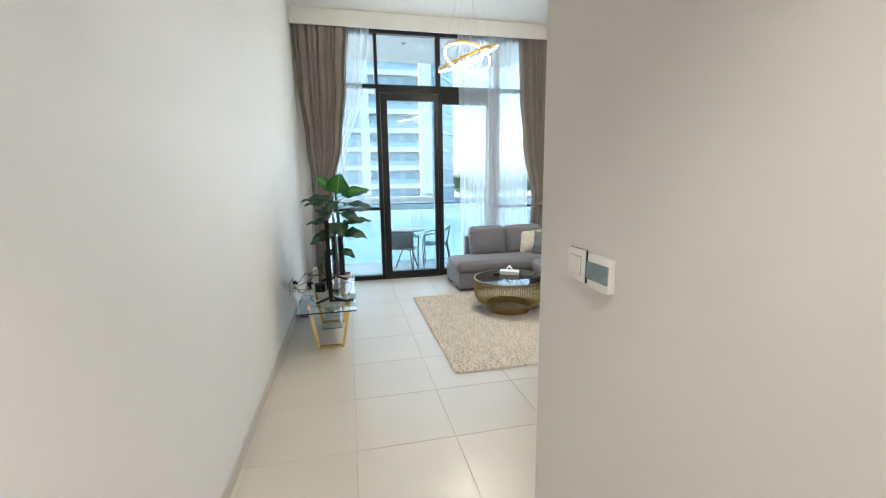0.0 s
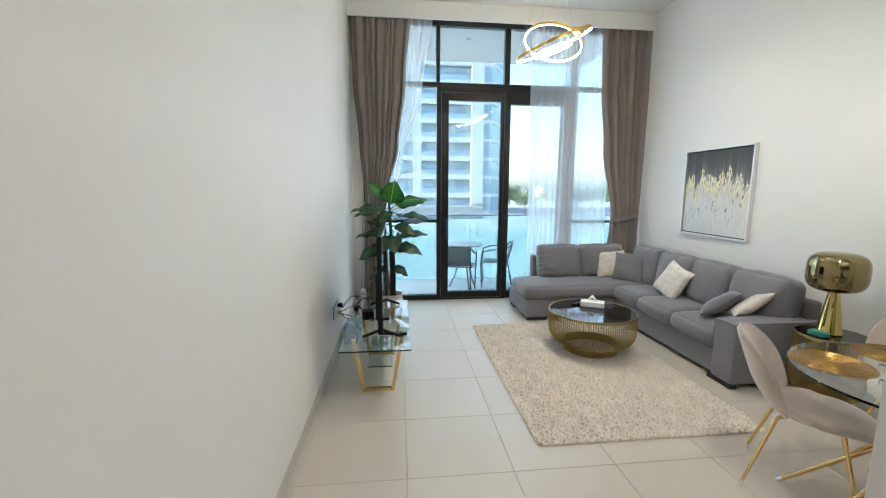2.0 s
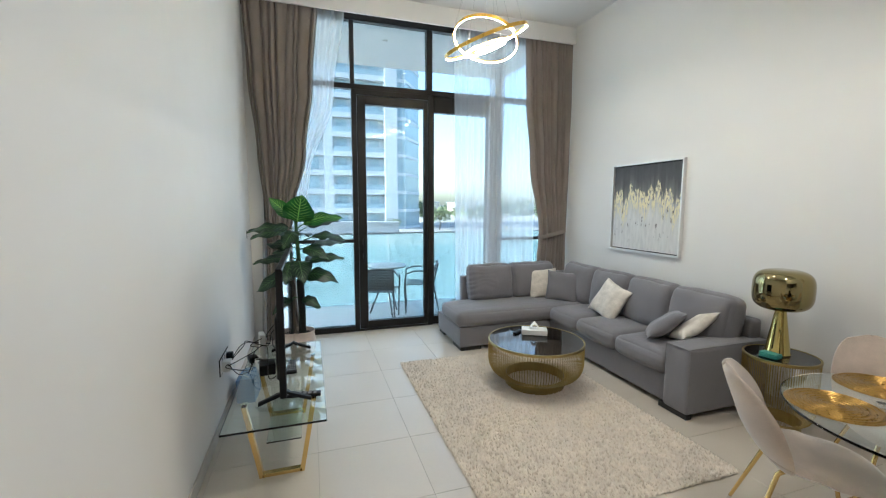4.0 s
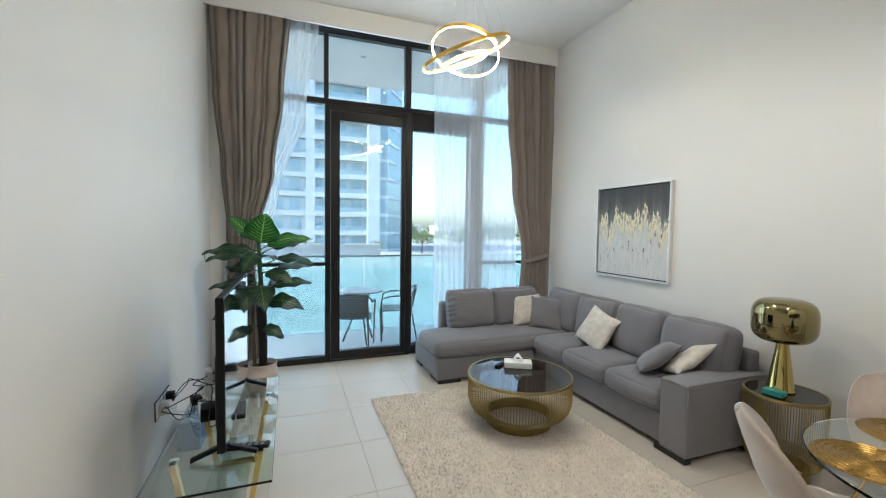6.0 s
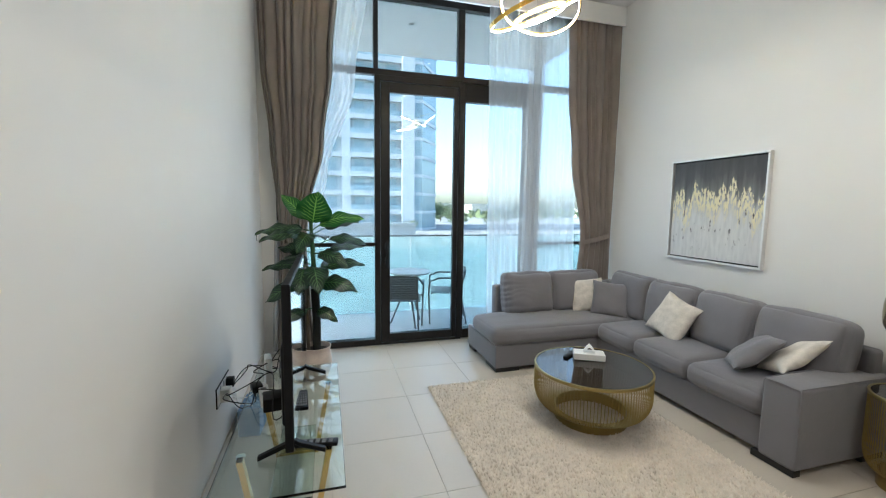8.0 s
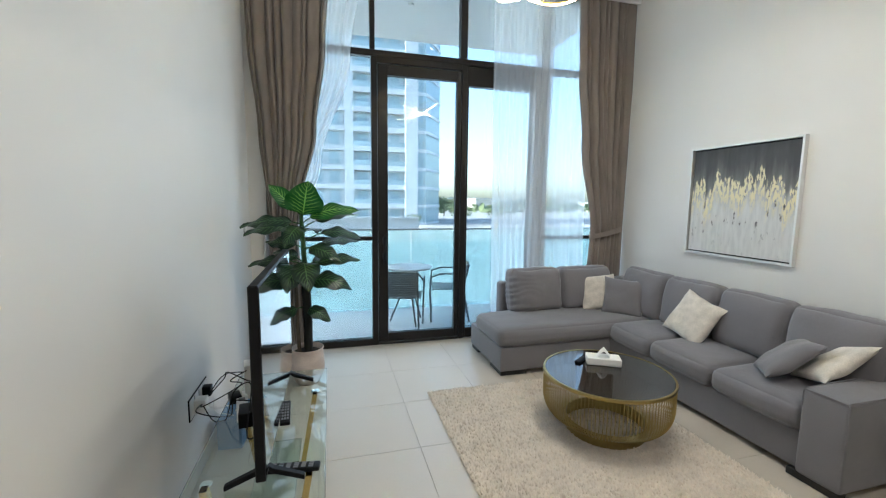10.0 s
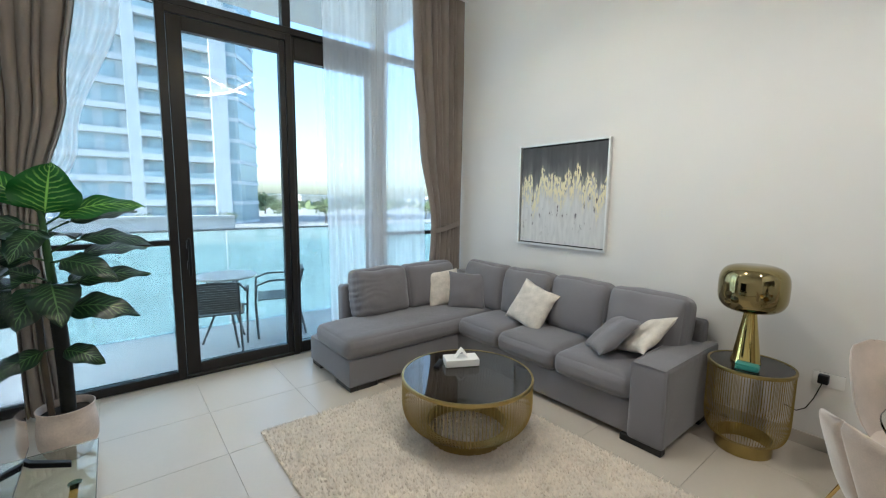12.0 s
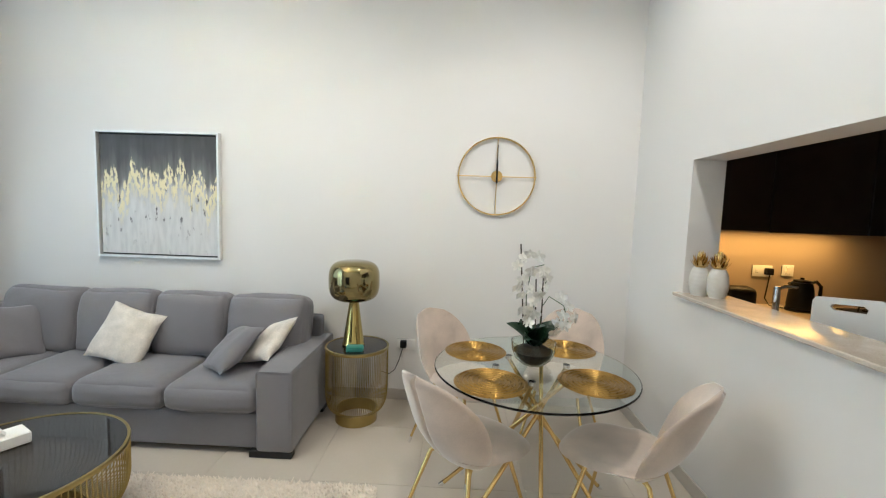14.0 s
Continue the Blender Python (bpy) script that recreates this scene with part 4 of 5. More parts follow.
for i in range(5):
    cable((WEST + 0.05, 4.76 + 0.03 * i, 0.43), (-0.11, 4.25 + 0.13 * i, 0.56 + 0.03 * i), 30 + i, BLACK, "tangled thin black cable between sockets and television", 6)
for i in range(2):
    cable((WEST + 0.05, 4.80 + 0.05 * i, 0.42), (-0.44, 5.03 + 0.06 * i, 0.205), 50 + i, WHITEP, "loose white cable hanging below the sockets", 4)
adapter = thing("power_brick", (-0.36, 4.72, 0.452), "black power adapter lying on the glass among cables", "power adapter", rz=20)
part("case", box(bmesh.new(), -0.03, 0.03, -0.045, 0.045, 0, 0.04, bevel=0.006, seg=2), BLACK, adapter)


# ---- plant ----
def leaf_paint(name, dark, light, glow):
    m = bpy.data.materials.new(name)
    m.use_nodes = True
    nt = m.node_tree
    L, N = nt.links.new, nt.nodes.new
    b = nt.nodes["Principled BSDF"]
    b.inputs["Roughness"].default_value = 0.38
    uv, sep = N("ShaderNodeUVMap"), N("ShaderNodeSeparateXYZ")
    L(uv.outputs[0], sep.inputs[0])

    def op(kind, a, c):
        n = N("ShaderNodeMath")
        n.operation = kind
        for i, v in enumerate((a, c)):
            if isinstance(v, (int, float)):
                n.inputs[i].default_value = v
            else:
                L(v, n.inputs[i])
        return n.outputs[0]

    across = op("ABSOLUTE", op("SUBTRACT", sep.outputs["X"], 0.5), 0)
    ns, tc = N("ShaderNodeTexNoise"), N("ShaderNodeTexCoord")
    ns.inputs["Scale"].default_value, ns.inputs["Detail"].default_value = 26, 4
    L(tc.outputs["Object"], ns.inputs["Vector"])
    veins = op("SINE", op("ADD", op("MULTIPLY", op("SUBTRACT", sep.outputs["Y"], op("MULTIPLY", across, 0.55)), 62.0), op("MULTIPLY", ns.outputs["Fac"], 5.0)), 0)
    r = N("ShaderNodeMapRange")
    r.inputs["From Min"].default_value, r.inputs["From Max"].default_value = 0.35, 0.95
    L(veins, r.inputs["Value"])
    inner = N("ShaderNodeMapRange")
    inner.inputs["From Min"].default_value, inner.inputs["From Max"].default_value = 0.42, 0.22
    L(across, inner.inputs["Value"])
    rib = N("ShaderNodeMapRange")
    rib.inputs["From Min"].default_value, rib.inputs["From Max"].default_value = 0.025, 0.01
    L(across, rib.inputs["Value"])
    fac = op("MAXIMUM", op("MULTIPLY", op("MULTIPLY", r.outputs[0], inner.outputs[0]), op("MULTIPLY", ns.outputs["Fac"], 1.2)), rib.outputs[0])
    mix = N("ShaderNodeMix")
    mix.data_type = "RGBA"
    mix.clamp_factor = True
    L(fac, mix.inputs["Factor"])
    mix.inputs["A"].default_value, mix.inputs["B"].default_value = (*dark, 1), (*light, 1)
    L(mix.outputs["Result"], b.inputs["Base Color"])
    # light shines through the thin blade
    thin, blend = N("ShaderNodeBsdfTranslucent"), N("ShaderNodeMixShader")
    L(mix.outputs["Result"], thin.inputs["Color"])
    blend.inputs[0].default_value = glow
    L(b.outputs[0], blend.inputs[1])
    L(thin.outputs[0], blend.inputs[2])
    L(blend.outputs[0], nt.nodes["Material Output"].inputs["Surface"])
    return m


# back-lighting put into the colours: shade in most leaves, brightness in young top ones
LEAF = leaf_paint("shaded_leaf", (0.003, 0.021, 0.008), (0.11, 0.21, 0.07), 0.04)
TOPLEAF = leaf_paint("young_backlit_leaf", (0.012, 0.105, 0.012), (0.30, 0.58, 0.10), 0.25)
BARK = mat("dark_stem", (0.009, 0.010, 0.007), 0.85, vary=0.2, scale=14, bump=0.5, bump_scale=60)
GREENSTEM = mat("green_stem", (0.028, 0.085, 0.02), 0.5, vary=0.15, scale=12)
CANE = mat("brown_cane", (0.06, 0.045, 0.03), 0.6, vary=0.15, scale=14)


def blade(base, tip, width, lift=0.10, n=12, across=6, cup=0.25, facing=(0, 0, 0), wavy=0.07, stalk=0.22):
    """A broad leaf on a short stalk, arching from base to tip."""
    bm = bmesh.new()
    uv = bm.loops.layers.uv.new("UVMap")
    a, b = Vector(base), Vector(tip)
    length = (b - a).length
    along = (b - a).normalized()
    face = Vector((0, 0, 1)) + Vector(facing)
    side = along.cross(face)
    side = side.normalized() if side.length > 0.05 else Vector((1, 0, 0))
    up = side.cross(along).normalized()

    def centre(u):
        return a.lerp(b, u) + up * lift * length * 4 * u * (1 - u) * 0.9

    rows = []
    for i in range(n + 1):
        v = i / n
        u = stalk + (1 - stalk) * v
        w = width * (math.sin(math.pi * min(1, v ** 0.72)) ** 0.8 if 0 < v < 1 else 0) + (0.003 if v < 1 else 0.0005)
        row = []
        for j in range(across + 1):
            s = 2 * j / across - 1
            ripple = wavy * width * math.sin(15 * v + 2.5 * s + 40 * (a.z + b.x)) * abs(s)
            row.append(bm.verts.new(centre(u) + side * s * w / 2 + up * (cup * abs(s) ** 1.3 * w / 2 + ripple)))
        rows.append(row)
    for i in range(n):
        for j in range(across):
            f = bm.faces.new((rows[i][j], rows[i][j + 1], rows[i + 1][j + 1], rows[i + 1][j]))
            for l, (du, dv) in zip(f.loops, ((0, 0), (1, 0), (1, 1), (0, 1))):
                l[uv].uv = ((j + du) / across, (i + dv) / n)
    stem = [centre(stalk * k / 4) for k in range(5)]
    return bm, stem


plant = thing("potted_plant", (-0.045, 5.90, 0), "tall leafy dumb cane plant in a pale terracotta pot", "plant")
POT = mat("whitewashed_terracotta", (0.52, 0.44, 0.38), 0.75, vary=0.14, scale=9, grain=0.06, grain_scale=80, bump=0.3, bump_scale=60)
part("pot", lathe([(0, 0), (0.090, 0), (0.100, 0.01), (0.136, 0.10), (0.141, 0.16), (0.133, 0.25), (0.126, 0.275), (0.132, 0.295), (0.134, 0.31), (0.128, 0.312), (0.118, 0.29), (0.118, 0.25), (0, 0.25)], 48), POT, plant, "pale terracotta pot with a rolled rim", angle=60)
SOIL = mat("dark_soil", (0.02, 0.016, 0.012), 0.95, vary=0.3, scale=30, bump=0.8, bump_scale=80)
part("soil", lathe([(0, 0.275), (0.06, 0.278), (0.117, 0.27), (0.117, 0.255), (0, 0.255)], 32), SOIL, plant)
part("trunk", tube([(0.01, 0, 0.26), (0.012, 0.004, 0.55), (0.004, 0, 0.84)], 0.036, 12), BARK, plant, "dark woody trunk")
part("upper_stem", tube([(0.004, 0, 0.84), (-0.006, 0, 1.1), (-0.022, 0, 1.45)], 0.027, 10, taper=0.55), GREENSTEM, plant, "fresh green upper stem")
part("cane", tube([(-0.06, -0.015, 0.26), (-0.072, -0.015, 0.62), (-0.075, -0.01, 1.02)], 0.016, 10), CANE, plant, "thin tan cane")
# leaves: foot height, tip x, y, z, width, arch, tilt towards the room, stalk share
for zb, x, y, z, w, arch, tilt, stalk in (
        (1.40, 0.045, -0.10, 1.70, 0.27, 0.02, -3.0, 0.10), (1.41, -0.265, 0.03, 1.67, 0.13, 0.06, -1.6, 0.20),
        (1.36, 0.445, -0.04, 1.46, 0.145, 0.20, -0.9, 0.16), (1.32, 0.41, 0.14, 1.43, 0.115, 0.12, -0.6, 0.24),
        (1.35, -0.47, -0.06, 1.33, 0.17, 0.12, -0.5, 0.16), (1.30, -0.42, -0.20, 1.28, 0.17, 0.14, -0.5, 0.16),
        (1.33, -0.13, -0.26, 1.19, 0.15, 0.20, -0.8, 0.18), (1.28, 0.10, 0.26, 1.26, 0.15, 0.16, -0.5, 0.20),
        (1.20, 0.475, -0.02, 1.215, 0.125, 0.24, -0.6, 0.30), (1.15, 0.285, -0.20, 1.06, 0.14, 0.20, -0.8, 0.20),
        (1.14, 0.45, 0.18, 1.19, 0.11, 0.10, -0.6, 0.30), (1.16, -0.305, 0.06, 1.20, 0.135, 0.10, -0.7, 0.18),
        (1.04, -0.27, 0.22, 1.10, 0.13, 0.10, -0.6, 0.20), (1.02, -0.43, -0.02, 1.02, 0.125, 0.14, -0.5, 0.25),
        (0.98, 0.45, 0.02, 1.04, 0.125, 0.16, -0.7, 0.25), (1.00, 0.30, 0.22, 1.00, 0.13, 0.14, -0.5, 0.20),
        (1.04, 0.04, -0.30, 0.85, 0.20, 0.24, -0.9, 0.14), (1.02, -0.16, -0.24, 0.82, 0.17, 0.22, -0.9, 0.16),
        (0.90, -0.40, -0.08, 0.75, 0.165, 0.18, -0.8, 0.16), (0.86, 0.375, -0.10, 0.81, 0.165, 0.26, -0.9, 0.16),
        (0.88, -0.12, 0.26, 0.80, 0.14, 0.20, -0.4, 0.20), (0.66, -0.265, -0.06, 0.50, 0.115, 0.26, -0.7, 0.16),
        (0.64, 0.195, -0.08, 0.54, 0.115, 0.26, -0.8, 0.12)):
    bm, stem = blade((-0.01, 0, zb), (x, y, z), 1.12 * w, arch, n=14, facing=(0.12 * math.sin(9 * zb), tilt, 0), cup=0.22 if zb > 1.39 else -0.06, stalk=stalk)
    l = part("leaf", bm, TOPLEAF if zb > 1.355 else LEAF, plant, angle=80)
    part("stalk", tube(stem, 0.0055, 6), GREENSTEM, l)


# ---- dining set ----
TX, TY = 2.43, 2.355
table = thing("dining_table", (TX, TY, 0), "round clear glass dining table on crossed brass rods", "dining table")
part("glass_top", lathe([(0, 0.738), (0.501, 0.738), (0.505, 0.742), (0.505, 0.746), (0.501, 0.750), (0, 0.750)], 96), CLEAR, table, "round clear glass top")
for a in (75, -70, 178, 10, 128, -125):
    c, s = math.cos(radians(a)), math.sin(radians(a))
    c2, s2 = math.cos(radians(a + 158)), math.sin(radians(a + 158))
    leg = part("rod", tube([(0.46 * c, 0.46 * s, 0.012), (0.19 * c2, 0.19 * s2, 0.722)], 0.011, 10), BRASS, table, "crossed brass rod")
    part("foot_cap", tube([(0.475 * c, 0.475 * s, 0.0), (0.452 * c, 0.452 * s, 0.022)], 0.0125, 10), CHROME, leg, "chrome foot cap")
    part("glass_pad", lathe([(0, 0.720), (0.018, 0.720), (0.018, 0.738), (0, 0.738)], 16, m=Matrix.Translation((0.19 * c2, 0.19 * s2, 0))), CHROME, leg, "small chrome pad")

MATM = mat("gold_woven_placemat", (0.34, 0.205, 0.05), 0.30, 1.0, vary=0.14, scale=30, grain=0.06, grain_scale=180, bump=0.12, bump_scale=150)
mat_rings = [(0, 0.0)] + [p for k in range(22) for p in ((0.004 + 0.0075 * k, 0.0042 + 0.0008 * (k % 3)), (0.0075 + 0.0075 * k, 0.0020))] + [(0.171, 0.0)]
pm = thing("placemat", (2.63, 2.64, 0.7502), "round woven gold placemat on the glass table", "placemat", "placemats round the table")
part("disc", lathe(mat_rings, 64), MATM, pm, angle=80)
for x, y in ((2.20, 2.59), (2.25, 2.10), (2.73, 2.115)):
    copy_thing(pm, pose(x, y, 0.7502, 0, 0, 37 * x))


def velvet_chair(loc, heading, label):
    t = thing("dining_chair", loc, label, "chair", "chairs round the table", heading - 90)
    # seat: a shallow dish, y to the front
    bm = bmesh.new()
    n, rings = 40, 10
    top, low = [], []
    for k in range(rings + 1):
        r = k / rings
        up, dn = [], []
        for i in range(n):
            a = 2 * math.pi * i / n
            x = 0.235 * math.copysign(abs(math.cos(a)) ** 0.8, math.cos(a)) * r
            y = 0.235 * math.copysign(abs(math.sin(a)) ** 0.8, math.sin(a)) * r
            dish = 0.022 * r ** 3 * (1 if y < 0 else 0.2) - 0.03 * max(0, y / 0.235) ** 2 * r
            y += 0.05
            up.append(bm.verts.new((x, y, 0.470 + dish - 0.022 * max(0, r - 0.8) ** 2 / 0.04)))
            dn.append(bm.verts.new((x * 0.97, y * 0.97, 0.405 + dish + 0.045 * r ** 4)))
        top.append(up), low.append(dn)
    for k in range(rings):
        for i in range(n):
            j = (i + 1) % n
            bm.faces.new((top[k][i], top[k][j], top[k + 1][j], top[k + 1][i]))
            bm.faces.new((low[k][j], low[k][i], low[k + 1][i], low[k + 1][j]))
    for i in range(n):
        j = (i + 1) % n
        bm.faces.new((top[-1][i], top[-1][j], low[-1][j], low[-1][i]))
    bmesh.ops.remove_doubles(bm, verts=bm.verts[:], dist=0.0005)
    bmesh.ops.recalc_face_normals(bm, faces=bm.faces[:])
    part("seat", bm, VELVET, t, "velvet seat", angle=70)
    # back: a curved shell, wide below, rounded above
    bm = bmesh.new()
    nu, nv = 44, 20
    grid = {}
    for s in (0, 1):
        for iu in range(nu + 1):
            for iv in range(nv + 1):
                u, v = 2 * iu / nu - 1, 2 * iv / nv - 1
                r = math.sqrt(max(0, 1 - v * v * 0.999)) ** 0.72
                bulge = 1.0 - 0.06 * v
                x = 0.238 * u * r * bulge
                z = 0.626 + 0.229 * v
                wrap = 0.085 * (x / 0.235) ** 2
                lean = -0.150 - 0.080 * (v + 1) - 0.03 * max(0, v) ** 2 + 0.05 * max(0, -v) ** 2
                thick = 0.048 * (max(0, 1 - u * u) ** 0.5) * (max(0, 1 - v * v) ** 0.5) + 0.004
                groove = 0.014 * math.exp(-(x / 0.009) ** 2) if s else 0
                grid[s, iu, iv] = bm.verts.new((x, lean + wrap - (thick - groove if s else -0.004), z))
    for s in (0, 1):
        for iu in range(nu):
            for iv in range(nv):
                q = [grid[s, iu, iv], grid[s, iu + 1, iv], grid[s, iu + 1, iv + 1], grid[s, iu, iv + 1]]
                bm.faces.new(q)
    for i in range(nu):
        for iv in (0, nv):
            bm.faces.new((grid[0, i, iv], grid[0, i + 1, iv], grid[1, i + 1, iv], grid[1, i, iv]))
    for i in range(nv):
        for iu in (0, nu):
            bm.faces.new((grid[0, iu, i], grid[0, iu, i + 1], grid[1, iu, i + 1], grid[1, iu, i]))
    bmesh.ops.recalc_face_normals(bm, faces=bm.faces[:])
    part("backrest", bm, VELVET, t, "velvet shell backrest with a middle seam", angle=80)
    for sx in (-1, 1):
        for y0, y1 in ((0.13, 0.215), (-0.13, -0.245)):
            leg = part("leg", tube([(0.10 * sx, y0 * 0.7, 0.425), (0.125 * sx, y0, 0.405), (0.215 * sx, y1, 0.03)], 0.013, 10, taper=0.62), BRASS, t, "slanted brass leg")
            part("ferrule", tube([(0.212 * sx, y1 * 0.988, 0.042), (0.221 * sx, y1 * 1.02, 0.0)], 0.0095, 10), CHROME, leg, "chrome leg tip")
    part("cross_brace", tube([(-0.10, 0.0, 0.418), (0.10, 0.0, 0.418)], 0.012, 8), BRASS, t)
    return t


chair = velvet_chair((2.215, 2.675, 0), -46, "blush velvet shell chair on slanted brass legs at the table")
for x, y, h in ((2.19, 1.965, 53), (2.96, 2.70, 228), (3.06, 2.035, 153)):
    copy_thing(chair, pose(x, y, 0, 0, 0, h - 90))

orchid = thing("orchid", (2.475, 2.35, 0.7502), "white artificial orchid in a low clear glass bowl", "flowers")
part("bowl", lathe([(0, 0), (0.06, 0), (0.095, 0.03), (0.112, 0.075), (0.115, 0.115), (0.111, 0.115), (0.107, 0.075), (0.09, 0.033), (0.058, 0.006), (0, 0.006)], 48), CLEAR, orchid, "clear glass bowl")
part("moss", lathe([(0, 0.008), (0.056, 0.008), (0.086, 0.034), (0.102, 0.068), (0.07, 0.085), (0, 0.092)], 32), SOIL, orchid, "dark moss and roots")
DARKLEAF = mat("dark_waxy_leaf", (0.007, 0.024, 0.009), 0.3, vary=0.2, scale=15)
PETAL = mat("white_petal", (0.87, 0.855, 0.80), 0.6, vary=0.05, scale=30)
for i, (a, l, z) in enumerate(((25, 0.13, 0.20), (95, 0.15, 0.21), (150, 0.15, 0.16), (195, 0.12, 0.23), (250, 0.15, 0.24), (305, 0.14, 0.20))):
    bm, stem = blade((0, 0, 0.08), (l * math.cos(radians(a)), l * math.sin(radians(a)), z), 0.098, 0.18, 10, 4, facing=(-0.5, 0, 0), cup=0.30, wavy=0.0, stalk=0.06)
    part("leaf", bm, DARKLEAF, orchid, "dark glossy leaf", angle=80)
rnd = random.Random(8)


def bloom(p, facing, size):
    bm = bmesh.new()
    q = Vector(facing).to_track_quat("Z", "Y").to_matrix().to_4x4()
    for k in range(5):
        a = radians(72 * k + 90)
        w = (0.62 if k in (1, 4) else 0.36) * size
        tip = Vector((math.cos(a), math.sin(a), 0.12)) * size * 0.62
        side = Vector((-math.sin(a), math.cos(a), 0)) * w * 0.5
        pts = [Vector((0, 0, 0)), tip * 0.45 + side * 0.9 + Vector((0, 0, 0.10 * size)), tip * 0.8 + side * 0.7, tip, tip * 0.8 - side * 0.7, tip * 0.45 - side * 0.9 + Vector((0, 0, 0.10 * size))]
        vs = [bm.verts.new(v) for v in pts]
        mid = bm.verts.new(tip * 0.6 + Vector((0, 0, -0.04 * size)))
        for i in range(6):
            bm.faces.new((mid, vs[i], vs[(i + 1) % 6]))
    bmesh.ops.create_icosphere(bm, subdivisions=1, radius=0.09 * size, matrix=Matrix.Translation((0, 0, 0.10 * size)))
    return moved(bm, Matrix.Translation(p) @ q)


stakes = [((0.0, 0.05, 0.08), (0.0, 0.09, 0.62)), ((0.01, -0.01, 0.08), (0.02, 0.0, 0.44)), ((-0.02, -0.03, 0.08), (-0.01, -0.03, 0.45))]
for a, b in stakes:
    part("stake", tube([a, b], 0.0035, 6), CANE, orchid, "thin brown support stick")
sprays = [[(0.0, 0.04, 0.10), (0.0, 0.05, 0.35), (0.0, 0.03, 0.50), (-0.02, -0.03, 0.52)], [(-0.01, -0.02, 0.10), (-0.01, -0.03, 0.30), (-0.03, -0.06, 0.36), (-0.05, -0.13, 0.32), (-0.06, -0.16, 0.22)],
          [(0.02, 0.0, 0.10), (0.01, 0.02, 0.26), (0.0, -0.03, 0.40), (0.0, -0.06, 0.45)]]
for pts in sprays:
    part("flower_stem", tube(pts, 0.0025, 6), GREENSTEM, orchid)
spots = [(0.0, 0.05, 0.50), (-0.02, 0.02, 0.52), (-0.03, -0.02, 0.51), (-0.02, 0.05, 0.40), (-0.03, 0.02, 0.36), (-0.03, 0.055, 0.33), (-0.03, 0.0, 0.30), (-0.02, 0.045, 0.26), (-0.04, 0.03, 0.22), (-0.03, -0.01, 0.24),
         (0.0, -0.045, 0.44), (-0.01, -0.06, 0.41), (-0.01, -0.05, 0.37), (-0.05, -0.12, 0.33), (-0.06, -0.15, 0.29), (-0.06, -0.13, 0.25), (-0.07, -0.17, 0.24), (-0.06, -0.14, 0.20), (-0.07, -0.11, 0.21), (-0.02, 0.01, 0.44)]
spots += [(x - 0.02, y + 0.025, z - 0.035) for x, y, z in spots[::3]]
for p in spots:
    part("blossom", bloom((p[0], p[1] * 1.15 + 0.02, p[2] * 1.1), (-1, rnd.uniform(-1.0, 1.0), rnd.uniform(-0.7, 0.3)), rnd.uniform(0.050, 0.064)), PETAL, orchid, "white orchid blossom", angle=60)

# ---- kitchen behind the hatch ----
STONE = mat("polished_beige_stone", (0.52, 0.45, 0.37), 0.12, vary=0.10, scale=9, grain=0.10, grain_scale=220, rough_vary=0.03)
DARKWOOD = mat("dark_stained_wood", (0.022, 0.015, 0.012), 0.35, vary=0.2, scale=6)
SPLASH = mat("beige_backsplash", (0.42, 0.34, 0.25), 0.34, vary=0.015, scale=3, rough_vary=0.01)
structure("sill", boxes((HATCH[0] - 0.02, HATCH[1] + 0.03, SOUTH - 0.24, SOUTH + 0.045, HATCH[2] - 0.022, HATCH[2] - 0.001), bevel=0.004), STONE, "polished beige stone sill of the serving hatch", "sill")
# unseen ceiling, set low to keep room light out of the kitchen
structure("kitchen_ceiling", boxes((HALL_X + 0.12, EAST, -2.2, SOUTH - 0.19, 2.6, 2.7)), CEIL, "low white kitchen ceiling, unseen, keeps the kitchen dark", "ceiling")
structure("backsplash", boxes((EAST - 0.012, EAST, -2.2, SOUTH - 0.19, 0.90, 1.47)), SPLASH, "plain beige backsplash lit warm from above", "backsplash")
ct = thing("kitchen_worktop", (3.3, 0, 0), "beige stone kitchen worktop along the wall", "worktop")
part("slab", box(bmesh.new(), -0.33, 0.272, -2.19, 1.215, 0.86, 0.90, bevel=0.003), STONE, ct, smooth=False)
ct2 = thing("sink_worktop", (1.9, 1.0, 0), "beige stone worktop with the sink below the hatch", "worktop")
part("slab", box(bmesh.new(), -1.06, 1.065, -0.34, 0.215, 0.86, 0.90, bevel=0.003), STONE, ct2, smooth=False)
for i in range(5):
    y0 = -2.19 + i * 0.62
    u = thing("base_cabinet", (3.3, y0, 0), "dark wooden kitchen base cabinet", "cabinet", "kitchen base cabinets")
    part("body", box(bmesh.new(), -0.28, 0.27, 0, 0.615, 0.08, 0.859), DARKWOOD, u, smooth=False)
    part("door", box(bmesh.new(), -0.30, -0.281, 0.004, 0.611, 0.09, 0.85, bevel=0.002), DARKWOOD, u, smooth=False)
for i in range(3):
    x0 = 0.84 + i * 0.70
    u = thing("base_cabinet", (x0, 1.0, 0), "dark wooden kitchen base cabinet", "cabinet", "kitchen base cabinets")
    part("body", box(bmesh.new(), 0, 0.695, -0.29, 0.21, 0.08, 0.859), DARKWOOD, u, smooth=False)
    part("door", box(bmesh.new(), 0.004, 0.691, -0.31, -0.291, 0.09, 0.85, bevel=0.002), DARKWOOD, u, smooth=False)
